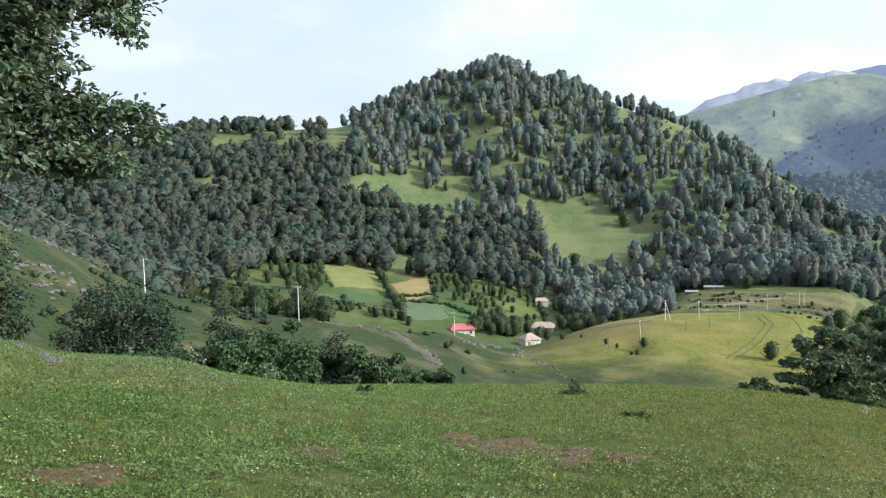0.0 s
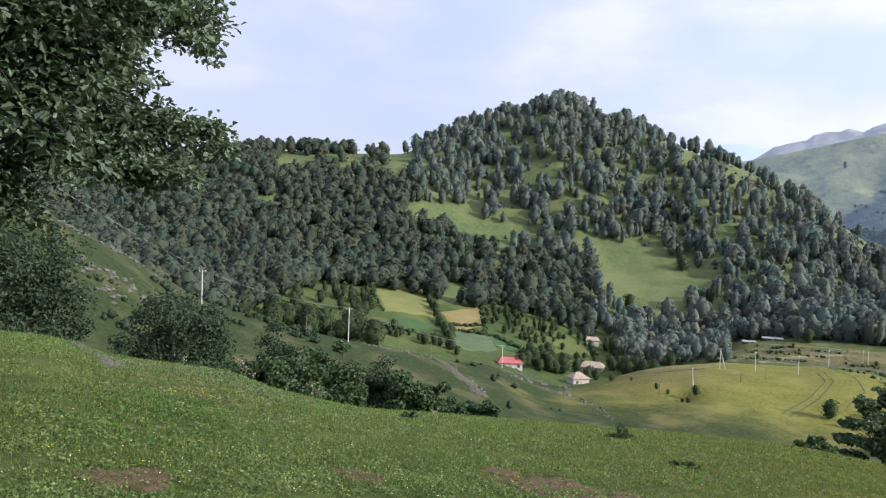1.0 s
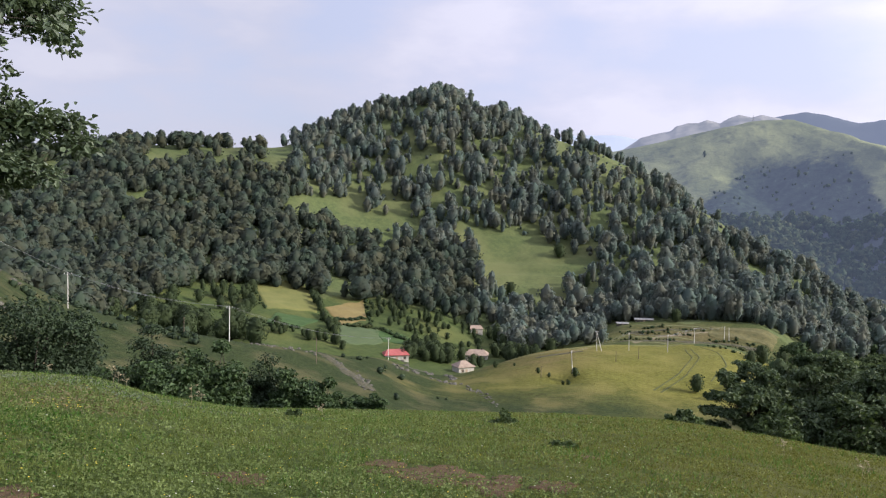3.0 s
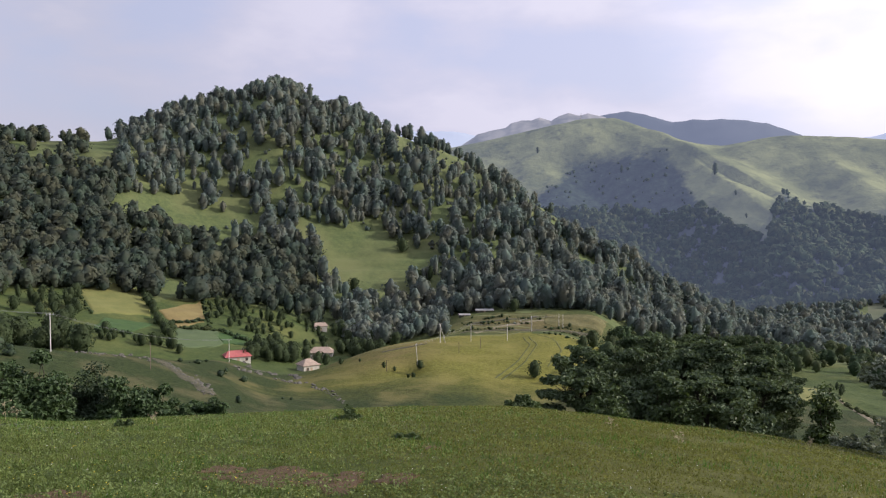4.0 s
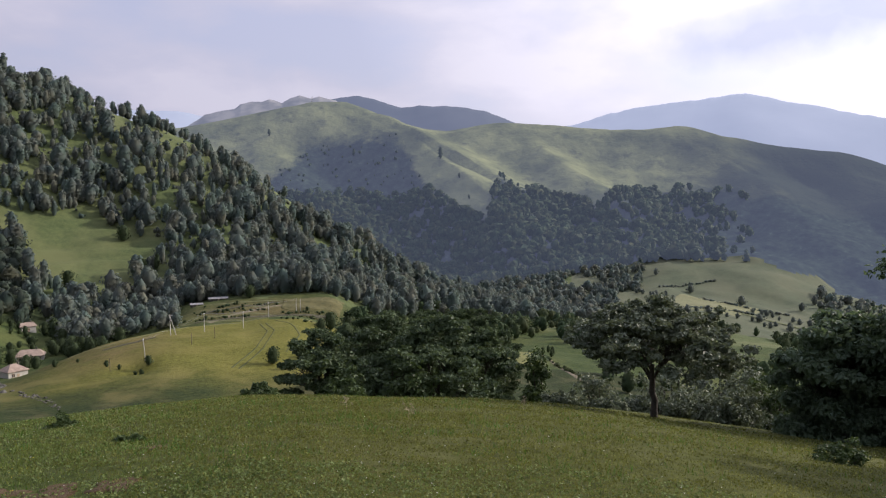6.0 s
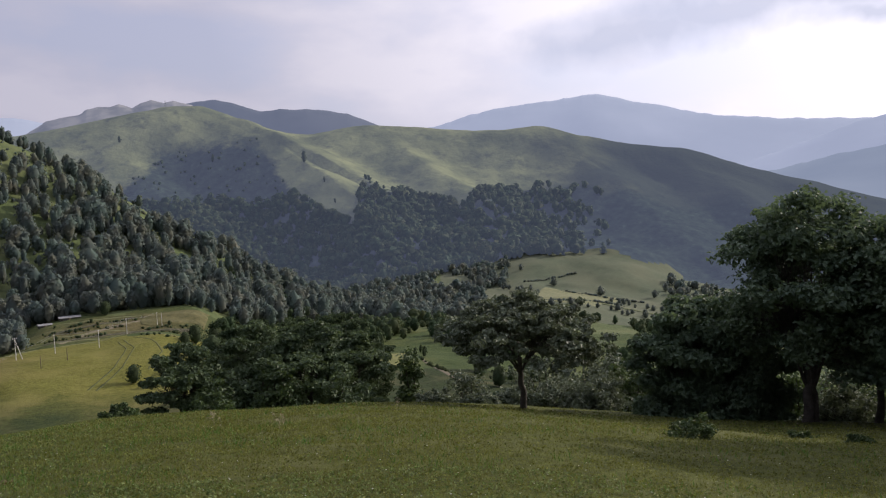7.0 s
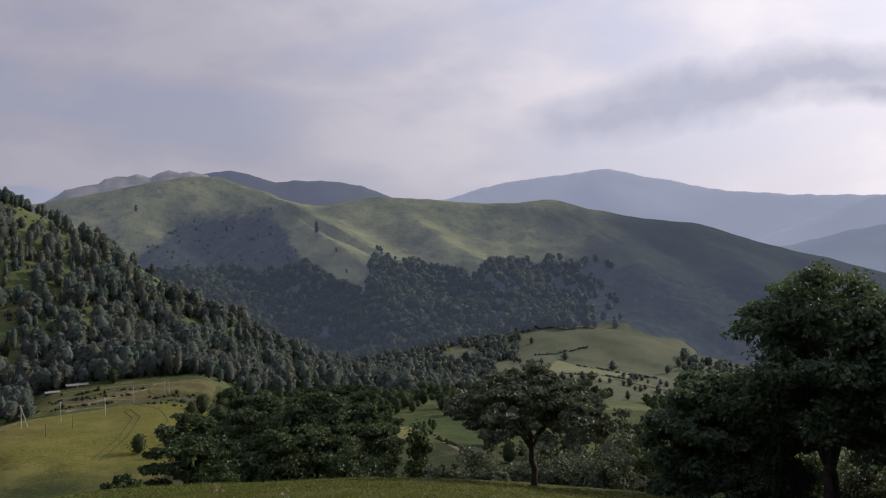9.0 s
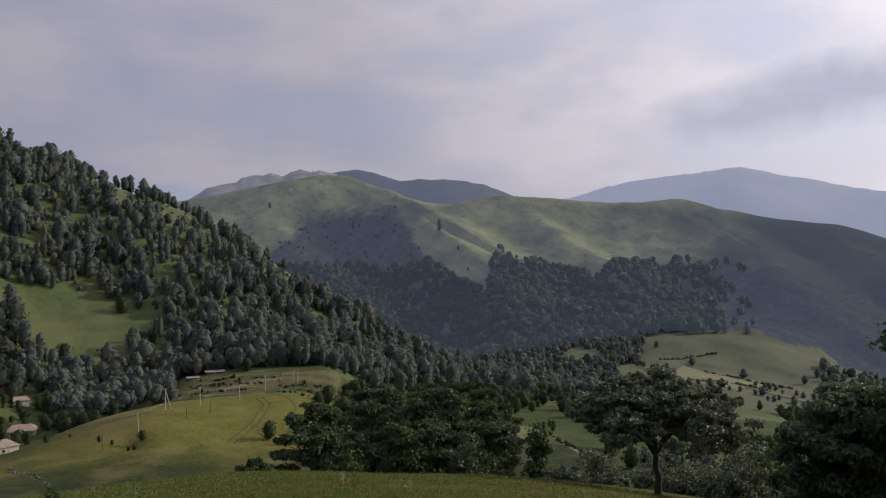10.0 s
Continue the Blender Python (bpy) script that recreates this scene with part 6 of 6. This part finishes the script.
rocks([(1.4, 346), (3.9, 292)], 60, 0.6, 1.7, 0.12, 2)
rocks([(5.0, 302), (5.6, 288)], 16, 0.7, 2.0, 0.15, 2)
rocks([(6.6, 262), (8.9, 228)], 44, 0.4, 1.3, 0.12, 2)
rocks([(-3.8, 234), (-0.6, 202)], 60, 0.3, 1.3, 0.3, 4)
rocks([(-9.5, 224), (-7, 228), (-4.5, 236)], 26, 0.3, 1.2, 0.35, 3)
rocks([(0.8, 268), (3, 276), (6.2, 268)], 22, 0.7, 2.2, 0.2, 3)
rocks([(-29.5, 168), (-26, 176)], 30, 0.5, 1.9, 0.35, 3)
rocks([(-32, 150), (-29, 156), (-26.5, 164), (-24, 182)], 40, 0.5, 1.7, 0.5, 4)
rocks([(-31, 196), (-24.5, 207)], 30, 0.6, 1.8, 0.3, 3)
rocks([(-8, 226), (-5, 232)], 10, 0.5, 1.4, 0.4, 3)
rocks([(-28.6, 29), (-27.4, 24), (-26.5, 20)], 34, 0.08, 0.3, 0.7, 1.0)


def mast(label, az, r, h, wide):
    """A lattice radio mast: three legs, rings of struts, a top rod."""
    p = place(az, r)
    top = base("radio_mast", pose(p.x, p.y, p.z - 0.3), label, "mast")
    a = np.arange(3) / 3 * 2 * np.pi
    feet = np.stack([np.cos(a) * wide, np.sin(a) * wide, a * 0], 1)
    for k in range(3):
        v, f = tube([feet[k] + [0, 0, -0.6], feet[k] * 0.25 + [0, 0, h * 0.86]], [0.16, 0.1], 5)
        part("leg", mesh_of("leg", v, f, METAL, None, True), top)
    for u in (0.2, 0.4, 0.6, 0.8):
        ring = feet * (1 - 0.75 * u / 0.86 * 0.86) + [0, 0, h * 0.86 * u]
        v, f = tube([*ring, ring[0]], np.full(4, 0.07), 4)
        part("strut", mesh_of("strut", v, f, METAL, None, True), top)
    v, f = tube([(0, 0, h * 0.8), (0, 0, h)], [0.1, 0.05], 5)
    part("antenna", mesh_of("antenna", v, f, METAL, None, True), top)


mast("thin steel radio mast on the saddle", -17.8, 745, 11, 1.2)
mast("thin steel radio mast on the saddle", -21.5, 745, 14, 1.2)
mast("thin steel radio mast on the far summit", 26.3, 1498, 14, 1.6)

# ---- the meadow underfoot ----
BLADE = foliage("grass_blade", (0.026, 0.045, 0.009), (0.19, 0.235, 0.066), 1.6, 0.35, 0.15)
WEED = foliage("low_weed_leaf", (0.024, 0.042, 0.01), (0.2, 0.255, 0.085), 2.2, 0.3, 0.2)
OLIVE = foliage("olive_blade", (0.03, 0.039, 0.007), (0.195, 0.202, 0.05), 1.6, 0.3, 0.15)
DRY_BLADE = foliage("dry_blade", (0.09, 0.08, 0.04), (0.2, 0.18, 0.1), 0.8, 0.3, 0.1)
PETAL_YELLOW = plain("yellow_petal", (0.6, 0.45, 0.03), (0.75, 0.6, 0.06), 20, 0.7, 0.05, 0.001)
PETAL_WHITE = plain("white_petal", (0.65, 0.65, 0.58), (0.8, 0.8, 0.74), 20, 0.7, 0.05, 0.001)
GRNG = np.random.default_rng(3)
BARE = ((-27.9, 27.0, 0.6, 3.0), (-26.9, 22.0, 0.42, 1.8), (3.9, 11.0, 0.72, 1.0), (8.9, 10.4, 0.55, 0.8), (-9.6, 10.1, 0.4, 0.5), (12.6, 10.3, 0.3, 0.5), (0.4, 11.9, 0.35, 0.5), (-24.5, 7.6, 0.4, 0.45), (15.1, 14.0, 0.25, 0.4))


def soil_patches():
    for k, (az, r, wide, deep) in enumerate(BARE):
        c = place(az, r)
        a = np.linspace(0, 2 * np.pi, 49)[:-1]
        rows = []
        for s in (0.0, 0.35, 0.7, 0.9, 1.0):
            rag = 0.9 + 0.9 * value_noise(np.cos(a) * 2.2 + k * 9, np.sin(a) * 2.2, 70 + k) + 0.4 * value_noise(np.cos(a) * 7 + k, np.sin(a) * 7, 90 + k)
            t = radians(az)
            u, v = np.cos(a) * wide * s * rag, np.sin(a) * deep * s * rag
            x, y = c.x + u * math.cos(t) + v * math.sin(t), c.y - u * math.sin(t) + v * math.cos(t)
            z = ground_z(x, y) + (0.02 if s < 0.95 else -0.02) + 0.02 * value_noise(x * 9, y * 9, 12)
            rows.append(np.stack([x, y, z], 1))
        f = [(i * 48 + j, i * 48 + (j + 1) % 48, (i + 1) * 48 + (j + 1) % 48, (i + 1) * 48 + j) for i in range(4) for j in range(48)]
        tagged(new("soil_patch", mesh_of("soil_patch", np.concatenate(rows), f, SOIL, None, True)), "bare trodden brown soil in the grass", "soil", kind="structure")


soil_patches()


def on_soil(x, y):
    hit = np.zeros(len(x), bool)
    for az, r, wide, deep in BARE:
        c, t = place(az, r), radians(az)
        u = (x - c.x) * math.cos(t) - (y - c.y) * math.sin(t)
        v = (x - c.x) * math.sin(t) + (y - c.y) * math.cos(t)
        hit |= (u / wide) ** 2 + (v / deep) ** 2 < 0.9
    return hit


def sown(n, r0, r1):
    az = GRNG.uniform(-38, 93, n)
    r = r0 * (r1 / r0) ** GRNG.random(n)
    x, y = r * np.sin(np.radians(az)), r * np.cos(np.radians(az))
    return x, y, r


def olive_part(x, y, side):
    """The grazed, olive part of the meadow (side 1), the fresh part (side -1), or all of it; they pass into one another."""
    az = np.degrees(np.arctan2(x, y)) + GRNG.normal(0, 11, len(x))
    return side * (az - 13) >= 0


def grass(name, label, n, r0, r1, mat, tall, wide, thin=0.0, seed=0, side=0):
    """Upright bent blades, three points each."""
    x, y, r = sown(n, r0, r1)
    patch = fbm(x, y, 1.6, 110 + seed, 3)
    clump = fbm(x, y, 0.4, 170 + seed, 3)
    keep = (patch > thin - 0.5) & (clump > GRNG.uniform(-0.45, 0.12, n)) & ~(on_soil(x, y) & (GRNG.random(n) < 0.55))
    keep &= ~((np.degrees(np.arctan2(x, y)) > 30 + 20 * GRNG.random(n)) & (GRNG.random(n) < 0.7))
    keep &= olive_part(x, y, side)
    x, y, r, patch = x[keep], y[keep], r[keep], patch[keep]
    n = len(x)
    z = ground_z(x, y)
    far = (r / 8) ** 0.75
    h = tall * GRNG.uniform(0.5, 1.3, n) * (1 + 0.7 * patch) * np.minimum(far, 1.9)
    w = wide * GRNG.uniform(0.6, 1.3, n) * far
    a = GRNG.uniform(0, 2 * np.pi, n)
    dx, dy = np.cos(a) * w, np.sin(a) * w
    lean = GRNG.normal(0, 0.45, (2, n)) * h
    v = np.stack([np.stack([x - dx, y - dy, z - 0.01], 1), np.stack([x + dx, y + dy, z - 0.01], 1), np.stack([x + lean[0], y + lean[1], z + h], 1)], 1).reshape(-1, 3)
    tagged(new(name, mesh_of(name, v, np.arange(3 * n).reshape(-1, 3), mat)), label, "grass", kind="stuff")


grass("grass", "short green meadow grass blades", 420000, 5.2, 44, BLADE, 0.045, 0.0048, 0.05, 0, -1)
grass("grass", "short grazed olive grass blades", 420000, 5.2, 44, OLIVE, 0.036, 0.0048, 0.05, 2, 1)
grass("grass", "dry straw-coloured blades among the grass", 20000, 5.2, 44, DRY_BLADE, 0.05, 0.004, 0.45, 5)


LUSH = foliage("lush_blade", (0.028, 0.066, 0.01), (0.095, 0.185, 0.034), 0.5, 0.35, 0.15)
grass("grass", "darker lush tufts in the meadow", 60000, 5.2, 40, LUSH, 0.07, 0.006, 0.58, 9)


def weeds(n, mat, label, size, zone=None, out_to=40, side=0):
    x, y, r = sown(n, 5.2, out_to)
    if zone:
        az = np.degrees(np.arctan2(x, y))
        inside = ((az - zone[0]) / zone[2]) ** 2 + ((r - zone[1]) / zone[3]) ** 2 < GRNG.random(n)
        x, y, r = x[inside], y[inside], r[inside]
        n = len(x)
    grazed = np.degrees(np.arctan2(x, y)) > 24 + 20 * GRNG.random(n)
    keep = (fbm(x, y, 0.45, 140, 3) > GRNG.uniform(-0.4, 0.12, n)) & ~(grazed & (GRNG.random(n) < 0.4)) & ~(on_soil(x, y) & (GRNG.random(n) < 0.55))
    keep &= olive_part(x, y, side)
    x, y, r = x[keep], y[keep], r[keep]
    c = np.stack([x, y, ground_z(x, y) + GRNG.uniform(0.01, 0.06, len(x))], 1)
    out = GRNG.normal(0, 0.6, (len(x), 3)) + [0, 0, 1]
    v, f = leaf_cards(GRNG, c, out / np.linalg.norm(out, axis=1, keepdims=True), size, 0.2)
    mid = np.repeat(c, 4, 0)
    v = mid + (v - mid) * np.repeat((r / 8) ** 0.75, 4)[:, None]
    tagged(new("weeds", mesh_of("weeds", v, f, mat)), label, "weeds", kind="stuff")


weeds(210000, WEED, "low clover and weed leaves in the meadow", 0.016, side=-1)
weeds(230000, OLIVE, "low olive weed leaves in the grazed meadow", 0.014, side=1)
weeds(80000, WEED, "low clover and weed leaves at the viewer's feet", 0.017, None, 11)
weeds(160000, SILVER_LEAF, "band of grey-leaved weeds on the meadow", 0.022, (-20, 24, 12, 5))
weeds(160000, DRY_BLADE, "band of grey-brown dead weeds on the meadow", 0.022, (-21, 18, 7, 4))
weeds(150000, LUSH, "emerald patch of lush low weeds", 0.018, (-24, 11, 9, 3.5))


def flowers(label, n, mat, size, az0, az1, r0, r1, tall):
    az, r = GRNG.uniform(az0, az1, n), r0 * (r1 / r0) ** GRNG.random(n)
    x, y = r * np.sin(np.radians(az)), r * np.cos(np.radians(az))
    z = ground_z(x, y) + tall * GRNG.uniform(0.6, 1.2, n)
    s = size * GRNG.uniform(0.7, 1.3, n)
    a = np.arange(6) / 6 * 2 * np.pi
    ring = np.stack([np.cos(a)[None] * s[:, None] + x[:, None], np.sin(a)[None] * s[:, None] + y[:, None], np.repeat(z[:, None], 6, 1) + s[:, None] * 0.35 * np.sin(a * 2 + 1)[None]], -1)
    heart = np.stack([x, y, z - s * 0.4], 1)[:, None]
    v = np.concatenate([ring, heart], 1).reshape(-1, 3)
    tri = np.array([(k, (k + 1) % 6, 6) for k in range(6)])
    f = (np.arange(n)[:, None, None] * 7 + tri).reshape(-1, 3)
    tagged(new("flowers", mesh_of("flowers", v, f, mat)), label, "flowers", kind="stuff")


flowers("small yellow flowers in the meadow", 420, PETAL_YELLOW, 0.009, -34, 8, 8, 26, 0.07)
flowers("clump of yellow flowers in the meadow", 26, PETAL_YELLOW, 0.014, -23, -20, 14.2, 16.2, 0.12)
flowers("small white flowers in the meadow", 700, PETAL_WHITE, 0.008, -36, 88, 7, 32, 0.08)
